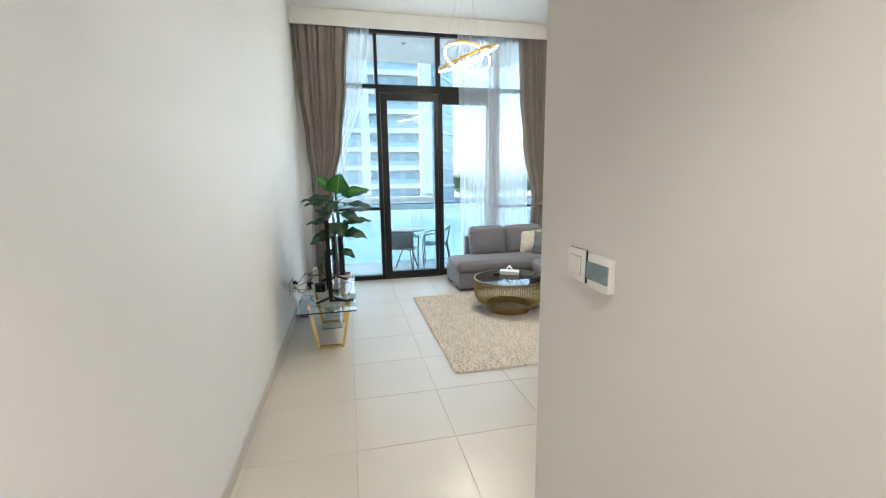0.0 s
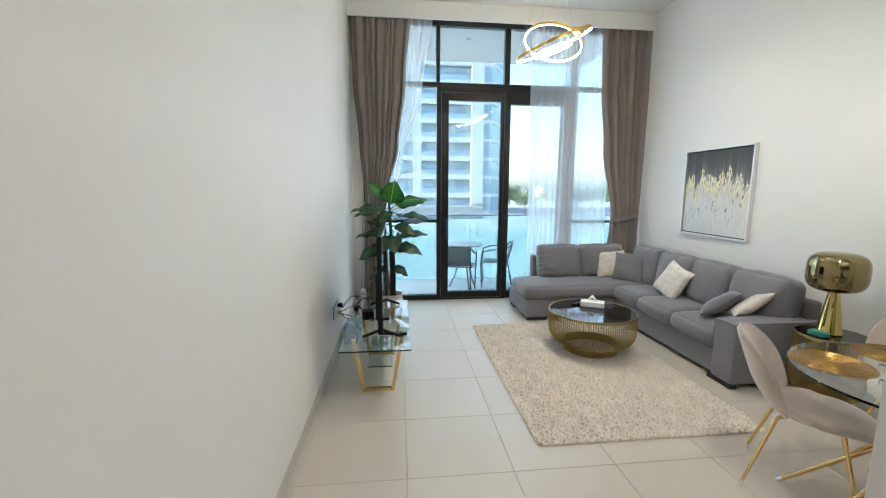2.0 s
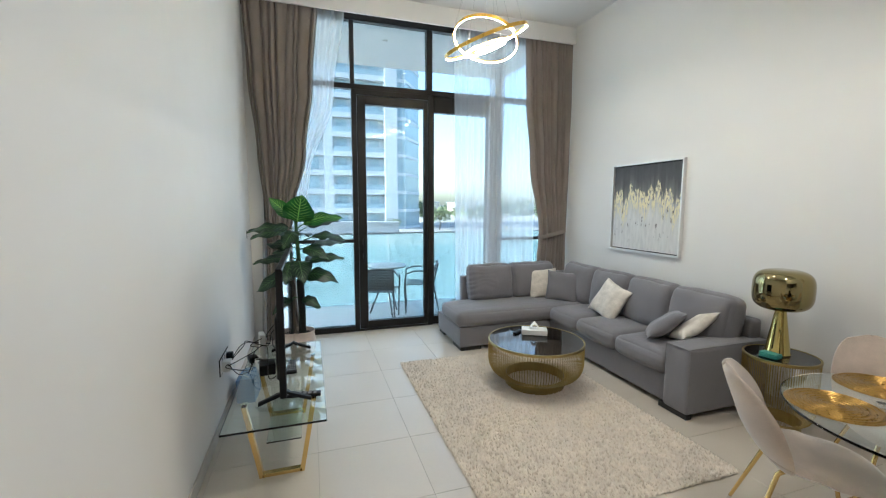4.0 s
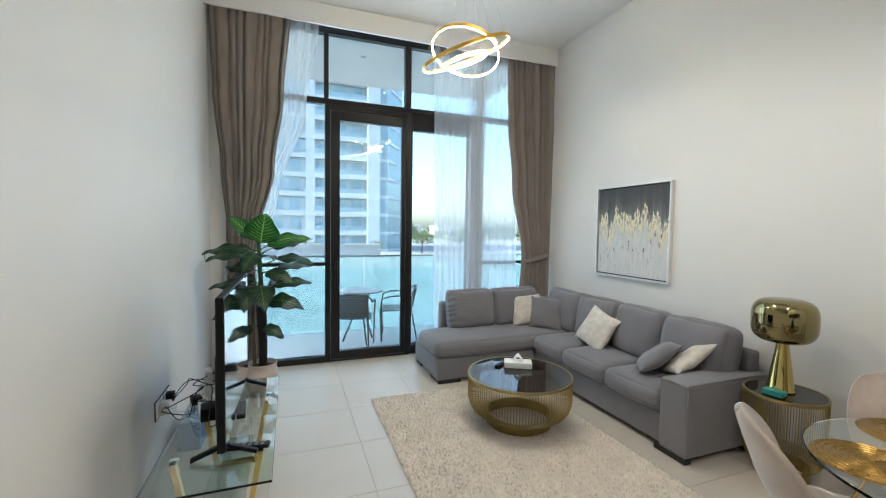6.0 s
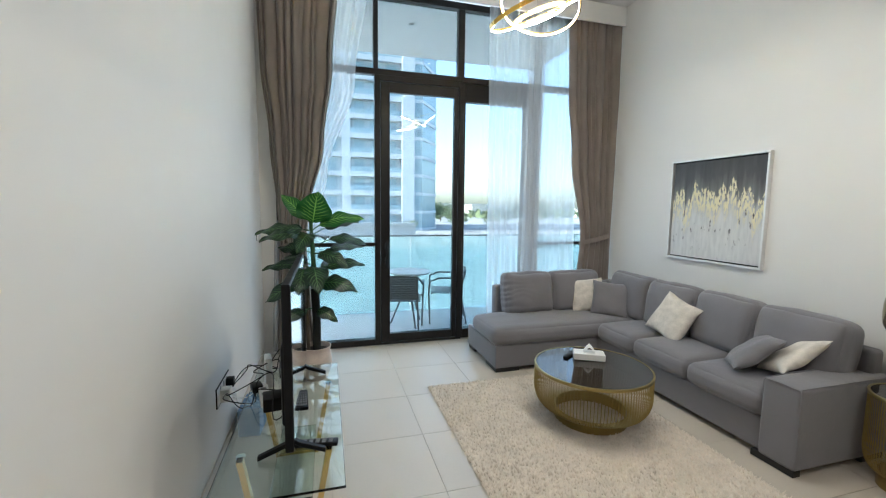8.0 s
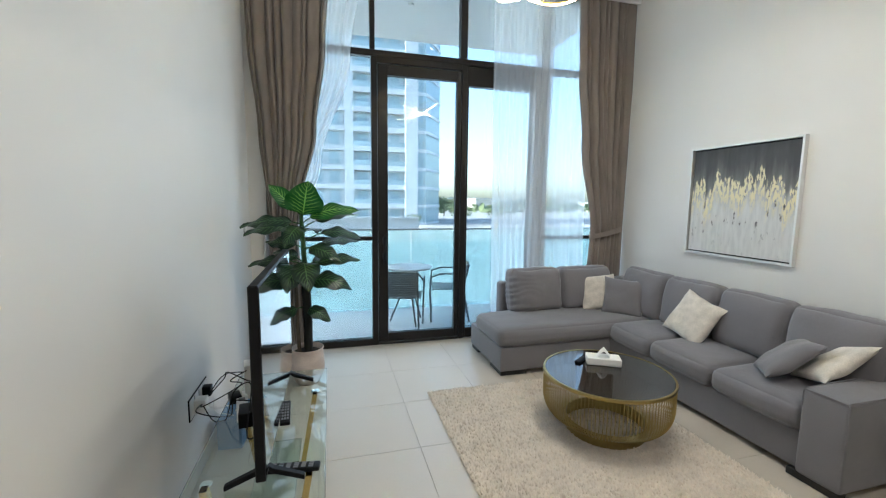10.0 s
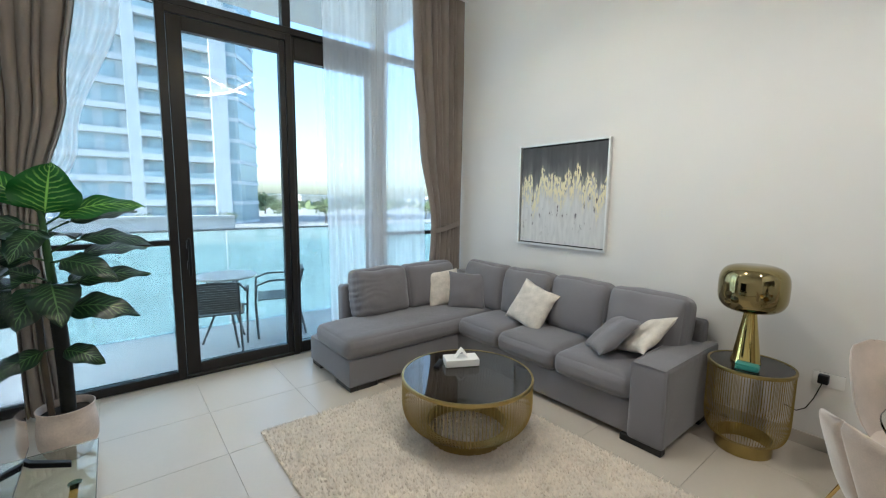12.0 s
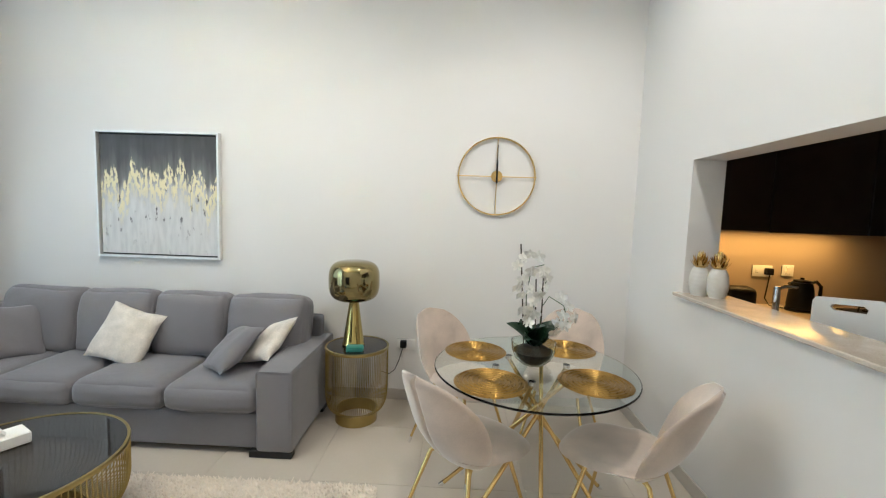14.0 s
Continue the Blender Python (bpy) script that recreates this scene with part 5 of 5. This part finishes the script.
for i, (y0, y1) in enumerate(((0.635, 1.21), (-0.02, 0.63), (-0.67, -0.025), (-1.32, -0.675), (-2.0, -1.325))):
    u = thing("wall_cabinet", (3.4, (y0 + y1) / 2, 1.46), "dark wooden kitchen wall cabinet", "cabinet", "kitchen wall cabinets")
    h = (y1 - y0) / 2
    low = 0.0 if i else 0.008
    part("body", box(bmesh.new(), -0.13, 0.172, -h + 0.001, h - 0.001, low, 1.1), DARKWOOD, u, smooth=False)
    part("door", box(bmesh.new(), -0.15, -0.131, -h + 0.003, h - 0.003, low - 0.004, 1.1, bevel=0.002), DARKWOOD, u, smooth=False)
KSTEEL = mat("dark_steel", (0.06, 0.06, 0.065), 0.25, 0.8, vary=0.05)
wall_plate("kitchen_socket", (EAST - 0.012, 0.425, 1.156), 0, 0.146, 0.086, "white double socket on the kitchen backsplash", "socket", [(-0.04, 0.02, 0.025), (0.04, 0.02, 0.025)])
wall_plate("kitchen_switch", (EAST - 0.012, 0.235, 1.165), 0, 0.086, 0.086, "white switch on the kitchen backsplash", "light switch", [(0, 0.03, 0.05)])
plug2 = thing("plug", (EAST - 0.023, 0.39, 1.155), "black plug with a cord in the kitchen socket", "plug")
part("body", box(bmesh.new(), -0.04, 0, -0.025, 0.025, -0.025, 0.025, bevel=0.006, seg=2), BLACK, plug2)
part("cord", tube([(-0.03, 0, -0.02), (-0.035, 0.015, -0.12), (-0.04, 0.03, -0.20), (-0.08, 0.02, -0.248), (-0.15, -0.03, -0.25)], 0.004, 6), BLACK, plug2)
kettle = thing("kettle", (3.36, 0.29, 0.90), "dark electric kettle with a looped handle", "kettle")
part("base", lathe([(0, 0), (0.085, 0), (0.085, 0.02), (0, 0.022)], 36), BLACK, kettle)
part("body", lathe([(0, 0.022), (0.078, 0.022), (0.08, 0.05), (0.07, 0.16), (0.06, 0.205), (0, 0.21)], 40), BLACK, kettle)
part("lid", lathe([(0, 0.209), (0.052, 0.207), (0.05, 0.222), (0.012, 0.228), (0.012, 0.24), (0, 0.242)], 32), BLACK, kettle)
part("handle", tube([(0, -0.055, 0.20), (0, -0.10, 0.215), (0, -0.135, 0.18), (0, -0.135, 0.10), (0, -0.115, 0.06), (0, -0.075, 0.05)], 0.011, 8), BLACK, kettle)
part("spout", tube([(0, 0.055, 0.165), (0, 0.09, 0.20)], 0.018, 10, taper=0.6), KSTEEL, kettle)
pot2 = thing("toaster", (3.36, 0.74, 0.90), "rounded black toaster on the worktop", "toaster")
part("body", moved(soft_box(0.16, 0.22, 0.16, 0.05, 6), Matrix.Translation((0, 0, 0.085))), BLACK, pot2)
part("slot", box(bmesh.new(), -0.012, 0.012, -0.07, 0.07, 0.160, 0.167), KSTEEL, pot2, smooth=False)
hob = thing("hob", (3.27, -0.36, 0.90), "black gas hob with pan supports", "hob")
part("plate", box(bmesh.new(), -0.22, 0.22, -0.28, 0.28, 0, 0.008, bevel=0.003), BLACK, hob, smooth=False)
for sx in (-0.1, 0.1):
    for sy in (-0.14, 0.14):
        part("burner", lathe([(0, 0.008), (0.045, 0.008), (0.045, 0.02), (0.03, 0.028), (0, 0.028)], 24, m=Matrix.Translation((sx, sy, 0))), KSTEEL, hob)
        bm = bmesh.new()
        for k in range(4):
            c, s = math.cos(math.pi / 2 * k), math.sin(math.pi / 2 * k)
            tube([(sx + 0.02 * c, sy + 0.02 * s, 0.042), (sx + 0.085 * c, sy + 0.085 * s, 0.042), (sx + 0.09 * c, sy + 0.09 * s, 0.008)], 0.005, 6, bm)
        part("pan_support", bm, BLACK, hob)
tap = thing("tap", (2.585, 1.06, 0.90), "chrome kitchen tap behind the hatch sill", "tap")
part("base", lathe([(0, 0), (0.028, 0), (0.028, 0.012), (0.02, 0.02), (0.018, 0.10), (0, 0.10)], 24), CHROME, tap)
part("column", tube([(0, 0, 0.09), (0, 0, 0.285)], 0.0165, 14), CHROME, tap)
part("spout", tube([(0, 0, 0.272), (0.03, -0.07, 0.282), (0.06, -0.15, 0.275)], 0.010, 10), CHROME, tap)
part("lever", tube([(0.015, 0, 0.11), (0.06, 0.0, 0.15)], 0.006, 8), CHROME, tap)
board = thing("chopping_board", (2.24, 1.00, 0.90), "white plastic chopping board with a slot handle leaning upright", "chopping board", rz=8)
bm = bmesh.new()
outer = [(-0.16, 0.0), (0.16, 0.0), (0.16, 0.21), (0.145, 0.228), (0.12, 0.232), (-0.12, 0.255), (-0.15, 0.25), (-0.16, 0.23)]
for x, z in outer:
    bm.verts.new((x, 0, z * 1.2))
for x, z in ((-0.075, 0.200), (0.06, 0.190), (0.075, 0.200), (0.065, 0.212), (-0.06, 0.225), (-0.08, 0.216)):
    bm.verts.new((x, 0, z * 1.2))
bm.verts.ensure_lookup_table()
es = [bm.edges.new((bm.verts[i], bm.verts[(i + 1) % 8])) for i in range(8)] + [bm.edges.new((bm.verts[8 + i], bm.verts[8 + (i + 1) % 6])) for i in range(6)]
bmesh.ops.triangle_fill(bm, edges=es, use_beauty=True)
ext = bmesh.ops.extrude_face_region(bm, geom=bm.faces[:])
bmesh.ops.translate(bm, verts=[v for v in ext["geom"] if isinstance(v, bmesh.types.BMVert)], vec=(0, 0.012, 0))
bmesh.ops.recalc_face_normals(bm, faces=bm.faces[:])
part("board", bm, WHITEP, board, smooth=False)

CERAM = mat("white_ceramic", (0.60, 0.575, 0.525), 0.35, vary=0.05, scale=20)


def pineapple(loc, rz, label):
    t = thing("pineapple_ornament", loc, label, "ornament", "ornaments on the hatch sill", rz)
    n = 40
    bm = bmesh.new()
    rows = []
    for k in range(25):
        v = k / 24
        r = 0.050 * (math.sin(math.pi * (0.17 + 0.70 * v)) ** 0.55) + 0.004
        rows.append([bm.verts.new(((r + 0.0022 * math.sin(10 * (a + 2.2 * v)) * math.sin(10 * (a - 2.2 * v))) * math.cos(a), (r + 0.0022 * math.sin(10 * (a + 2.2 * v)) * math.sin(10 * (a - 2.2 * v))) * math.sin(a), 0.163 * v)) for a in (2 * math.pi * i / n for i in range(n))])
    for a, b in zip(rows, rows[1:]):
        for i in range(n):
            bm.faces.new((a[i], a[(i + 1) % n], b[(i + 1) % n], b[i]))
    bm.faces.new(rows[0][::-1]), bm.faces.new(rows[-1])
    part("body", bm, CERAM, t, "white quilted ceramic body", angle=70)
    for ring, (count, length, z, out) in enumerate(((8, 0.060, 0.142, 0.058), (7, 0.085, 0.146, 0.046), (6, 0.105, 0.15, 0.030), (3, 0.115, 0.152, 0.010))):
        for i in range(count):
            a = 2 * math.pi * (i + 0.4 * ring) / count
            lf, _ = blade((0.008 * math.cos(a), 0.008 * math.sin(a), z + 0.008), (out * math.cos(a), out * math.sin(a), z + 0.018 + length * 0.8), 0.020, -0.10, 6, 2, wavy=0.0, stalk=0.05)
            part("crown_leaf", lf, BRASS, t, "gold crown leaf", angle=70)
    return t


pineapple((2.775, 1.355, HATCH[2] - 0.001), 10, "white ceramic pineapple with a gold crown on the sill")
pineapple((2.705, 1.295, HATCH[2] - 0.001), 55, "white ceramic pineapple with a gold crown on the sill")

# ---- balcony things ----
BGLASS = clear_glass("balustrade_glass", (0.60, 0.81, 0.83), ior=1.4)
RATTAN = mat("grey_woven_rattan", (0.21, 0.225, 0.23), 0.6, vary=0.1, scale=20)
GREYST = mat("grey_steel_tube", (0.16, 0.17, 0.178), 0.45, 0.3)
bal = thing("balustrade", (0, 8.2, -0.02), "glass balcony balustrade with a slim steel rail", "balustrade")
for i in range(6):
    g = part("glass_panel", box(bmesh.new(), -6.3 + i * 1.9, -4.42 + i * 1.9, -0.008, 0.008, 0.0, 1.15), BGLASS, bal, smooth=False)
    g.visible_shadow = False
part("rail", box(bmesh.new(), -6.4, 5.1, -0.018, 0.018, 1.15, 1.174, bevel=0.004), SILVER, bal, smooth=False)
sprinkler = thing("ceiling_sprinkler", (1.16, 7.55, 3.92), "small round sprinkler head in the balcony's slab", "sprinkler")
part("rose", lathe([(0, -0.03), (0.03, -0.025), (0.035, -0.006), (0.05, 0), (0, 0)], 20), WHITEP, sprinkler)
bt = thing("balcony_table", (1.13, 7.50, -0.02), "small round white bistro table on the balcony", "table")
part("tabletop", lathe([(0, 0.715), (0.295, 0.715), (0.30, 0.725), (0.295, 0.735), (0, 0.735)], 48), WHITEP, bt)
for a in (40, 160, 280):
    c, s = math.cos(radians(a)), math.sin(radians(a))
    part("leg", tube([(0.20 * c, 0.20 * s, 0.714), (0.08 * c, 0.08 * s, 0.42), (0.25 * c, 0.25 * s, 0.0)], 0.012, 8), GREYST, bt)
part("ring", lathe([(0.075, 0.41), (0.09, 0.41), (0.09, 0.425), (0.075, 0.425)], 24, closed=True), GREYST, bt)


def bistro_chair(loc, rz):
    t = thing("balcony_chair", loc, "grey woven bistro chair with tubular arms", "chair", "balcony chairs", rz)
    for sx in (-1, 1):
        part("side_frame", tube([(0.24 * sx, 0.22, 0), (0.25 * sx, 0.24, 0.40), (0.26 * sx, 0.22, 0.60), (0.26 * sx, 0.10, 0.645), (0.25 * sx, -0.15, 0.645), (0.20 * sx, -0.26, 0.74), (0.0, -0.28, 0.76)], 0.011, 8), GREYST, t)
        part("back_leg", tube([(0.19 * sx, -0.20, 0.43), (0.21 * sx, -0.28, 0.0)], 0.011, 8), GREYST, t)
        part("back_post", tube([(0.19 * sx, -0.19, 0.42), (0.19 * sx, -0.27, 0.75)], 0.010, 8), GREYST, t)
    part("seat_front_bar", tube([(-0.25, 0.20, 0.43), (0.25, 0.20, 0.43)], 0.010, 8), GREYST, t)
    bm = bmesh.new()
    for i in range(17):
        y = -0.185 + i * 0.023
        box(bm, -0.225, 0.225, y, y + 0.019, 0.425, 0.437)
    part("woven_seat", bm, RATTAN, t, smooth=False)
    bm = bmesh.new()
    for i in range(13):
        z = 0.46 + i * 0.023
        box(bm, -0.19, 0.19, -0.205 - (z - 0.43) * 0.235, -0.193 - (z - 0.43) * 0.235, z, z + 0.019)
    part("woven_back", bm, RATTAN, t, smooth=False)
    return t


bc = bistro_chair((1.00, 7.22, -0.02), -14)
copy_thing(bc, pose(1.68, 7.60, -0.02, 0, 0, 76))

# ---- outside ----
GZ = -2.5
PAVE = mat("pale_paving", (0.30, 0.29, 0.275), 0.8, vary=0.12, scale=0.15, grain=0.08, grain_scale=3)
structure("ground", boxes((-600, 900, 9, 2500, GZ - 0.5, GZ)), PAVE, "pale sandy paved ground reaching to the horizon", "ground")
structure("pool_deck", boxes((-40, 60, 14, 42, GZ, GZ + 0.04)), mat("grey_deck", (0.21, 0.24, 0.24), 0.7, vary=0.12, scale=0.25, grain=0.08, grain_scale=2), "grey paved deck below the balcony", "pavement")
TOWERW = mat("white_tower_render", (0.66, 0.67, 0.67), 0.7, vary=0.04, scale=0.3)
# glass and recess colours are lightened to carry the distance haze
TOWERG = mat("haze_pale_blue_glass", (0.38, 0.48, 0.515), 0.25, 0.0, vary=0.15, scale=0.4, rough_vary=0.03)
DULL = mat("haze_pale_recess", (0.50, 0.54, 0.55), 0.5, vary=0.1, scale=0.5)
tower = thing("apartment_tower", (0, 70, GZ), "white high-rise apartment tower with balconies and blue glazing", "building")
part("core", box(bmesh.new(), -24, 15.9, 0.9, 24, 0, 75), DULL, tower, smooth=False)
part("pillar", box(bmesh.new(), 12.2, 14.3, -0.3, 0.9, 0, 75, bevel=0.05), TOWERW, tower, "tall white pillar", smooth=False)
part("pillar", box(bmesh.new(), 2.6, 4.0, 0.2, 0.9, 0, 75, bevel=0.05), TOWERW, tower, "tall white pillar", smooth=False)
part("pillar", box(bmesh.new(), -6.4, -5.2, 0.2, 0.9, 0, 75, bevel=0.05), TOWERW, tower, "tall white pillar", smooth=False)
band = bmesh.new()
box(band, 4.0, 12.2, 0.0, 0.9, -0.30, 0.50)
band_l = bmesh.new()
box(band_l, -5.2, 2.6, 0.4, 0.9, -0.25, 0.50)
glz = bmesh.new()
box(glz, 0, 7.5, 0, 1.0, 0.35, 2.90, m=Matrix.Translation((15.7, 0.2, 0)) @ pose(0, 0, 0, 0, 0, 58))
edge = bmesh.new()
box(edge, 0, 7.6, -0.15, 1.0, -0.15, 0.35, m=Matrix.Translation((15.7, 0.2, 0)) @ pose(0, 0, 0, 0, 0, 58))
flat = bmesh.new()
box(flat, 14.3, 15.85, 0.45, 0.9, 0.35, 2.90)
flat_edge = bmesh.new()
box(flat_edge, 14.3, 15.85, 0.30, 0.9, -0.15, 0.35)
rail = bmesh.new()
box(rail, 4.0, 12.2, 0.02, 0.08, 0.5, 1.25)
first = [part("glazing", flat, TOWERG, tower, "blue curtain glazing", smooth=False), part("floor_edge", flat_edge, TOWERW, tower, smooth=False), part("balcony_rail", rail, TOWERG, tower, "glass balcony rail", smooth=False), part("balcony_band", band, TOWERW, tower, smooth=False), part("balcony_band", band_l, TOWERW, tower, smooth=False), part("glazing", glz, TOWERG, tower, "blue curtain glazing", smooth=False), part("floor_edge", edge, TOWERW, tower, smooth=False)]
wb = bmesh.new()
box(wb, 0, 1.6, 0.82, 0.896, 0.7, 2.5)
win0 = part("window", wb, TOWERG, tower, "blue-grey window", smooth=False)
win0.location = (4.6, 0, 0)
for k in range(25):
    if k:
        for o in first:
            c = o.copy()
            scene.collection.objects.link(c)
            c.location = (0, 0, 3.03 * k)
    for x in (-10.4, -8.4, -4.6, -2.4, 0.2, 4.6, 7.2, 9.8):
        if k or x != 4.6:
            c = win0.copy()
            scene.collection.objects.link(c)
            c.location = (x, 0, 3.03 * k)
structure("podium_wall", boxes((-60, 12, 58, 58.6, GZ, GZ + 1.5), (-60, 12, 57.7, 58.9, GZ + 1.5, GZ + 1.8)), mat("podium_render", (0.42, 0.43, 0.42), 0.7, vary=0.08, scale=0.5), "low white podium wall before the tower", "wall")

# leaf colour made paler than real foliage: the haze is mixed into it
FOL = mat("haze_pale_foliage", (0.17, 0.20, 0.095), 0.8, vary=0.3, scale=1.5)
TRUNK = mat("tree_bark", (0.16, 0.12, 0.09), 0.9, vary=0.2)


def tree(loc, h, seed):
    rnd = random.Random(seed)
    t = thing("tree", loc, "small leafy street tree, its colour paled for haze", "tree", "trees beyond the deck")
    bm = tube([(0, 0, 0), (0.03 * h, 0, 0.25 * h), (0.0, 0.02 * h, 0.5 * h)], 0.035 * h, 8, taper=0.6)
    for k in range(5):
        a = rnd.uniform(0, 6.28)
        tube([(0, 0, 0.4 * h), (0.2 * h * math.cos(a), 0.2 * h * math.sin(a), 0.7 * h)], 0.016 * h, 6, bm, taper=0.4)
    part("trunk", bm, TRUNK, t)
    bm = bmesh.new()
    for k in range(640):
        a, e = rnd.uniform(0, 6.28), rnd.gauss(0, 0.5)
        r = h * 0.42 * rnd.uniform(0.25, 1) ** 0.5 * (1 + 0.3 * math.sin(3 * a + seed))
        p = Vector((r * math.cos(a) * math.cos(e), r * math.sin(a) * math.cos(e), 0.62 * h + 0.72 * r * math.sin(e)))
        s = h * rnd.uniform(0.02, 0.05)
        m = Matrix.LocRotScale(p, Euler((rnd.uniform(0, 6), rnd.uniform(0, 6), 0)), (s, s, s))
        vs = [bm.verts.new(m @ Vector(v)) for v in ((-1, 0, 0), (0, -0.6, 0.2), (1, 0, 0), (0, 0.6, -0.2))]
        bm.faces.new(vs)
    part("crown", bm, FOL, t, angle=30)


for i, (x, y, h) in enumerate(((20.5, 66, 4.0), (27, 66, 4.0), (33, 74, 4.4), (23, 90, 5.5), (39, 88, 5.0), (46, 95, 5.5), (30, 110, 6.0), (56, 112, 6.0), (66, 120, 6.5), (12, 61, 2.4), (50, 70, 3.5), (3, 61, 2.2))):
    tree((x, y, GZ), h, 60 + i)
VILLA = mat("villa_render", (0.62, 0.57, 0.50), 0.8, vary=0.08, scale=0.5)
rnd = random.Random(21)
for i in range(14):
    x, y = 26 + i * 13 + rnd.uniform(-4, 4), 150 + rnd.uniform(0, 60)
    w, d, h = rnd.uniform(8, 14), rnd.uniform(8, 12), rnd.uniform(3.0, 5.6)
    v = thing("villa", (x, y, GZ), "low pale villa far beyond the deck", "house", "far villas")
    part("wall", box(bmesh.new(), -w / 2, w / 2, 0, d, 0, h), VILLA, v, smooth=False)
    part("roof", box(bmesh.new(), -w / 2 - 0.3, w / 2 + 0.3, -0.3, d + 0.3, h, h + 0.35), TOWERW, v, smooth=False)
    for k in range(3):
        part("window", box(bmesh.new(), -w / 2 + w * (k + 0.3) / 3, -w / 2 + w * (k + 0.7) / 3, -0.05, 0.02, 1.0, 2.3), TOWERG, v, smooth=False)
wood = bmesh.new()
for k in range(2600):
    x, y = rnd.uniform(10, 330), rnd.uniform(130, 300)
    s = rnd.uniform(0.8, 2.2)
    m = Matrix.LocRotScale((x, y, GZ + rnd.uniform(0.3, 2.6)), Euler((rnd.uniform(0, 6), rnd.uniform(0, 6), 0)), (s, s, s))
    wood.faces.new([wood.verts.new(m @ Vector(v)) for v in ((-1, 0, 0), (0, -0.7, 0.3), (1, 0, 0), (0, 0.7, -0.3))])
tagged(part("far_trees", wood, FOL), "green belt of far trees and shrubs, paled for haze", "trees", kind="stuff")

# ---- floor tiles ----
PITCH_X, PITCH_Y = 0.613, 0.600
tile_mesh = {}
for i in range(-4, 7):
    for j in range(-10, 8):
        x0, x1 = 0.688 + PITCH_X * (i - 1), 0.688 + PITCH_X * i
        y0, y1 = 4.145 + PITCH_Y * (j - 1), 4.145 + PITCH_Y * j
        x0, x1, y0, y1 = max(x0, WEST), min(x1, EAST), max(y0, -2.2), min(y1, NORTH - 0.001)
        if x1 - x0 < 0.02 or y1 - y0 < 0.02:
            continue
        key = (round(x1 - x0, 4), round(y1 - y0, 4))
        if key not in tile_mesh:
            bm = bmesh.new()
            g = 0.0011
            box(bm, g, key[0] - g, g, key[1] - g, -0.012, 0.0, bevel=0.0012)
            ob = part("tile", bm, TILE, floor, smooth=False)
            tile_mesh[key] = ob.data
        else:
            ob = new("tile", tile_mesh[key])
            ob.parent = floor
        ob.location = (x0, y0, 0)
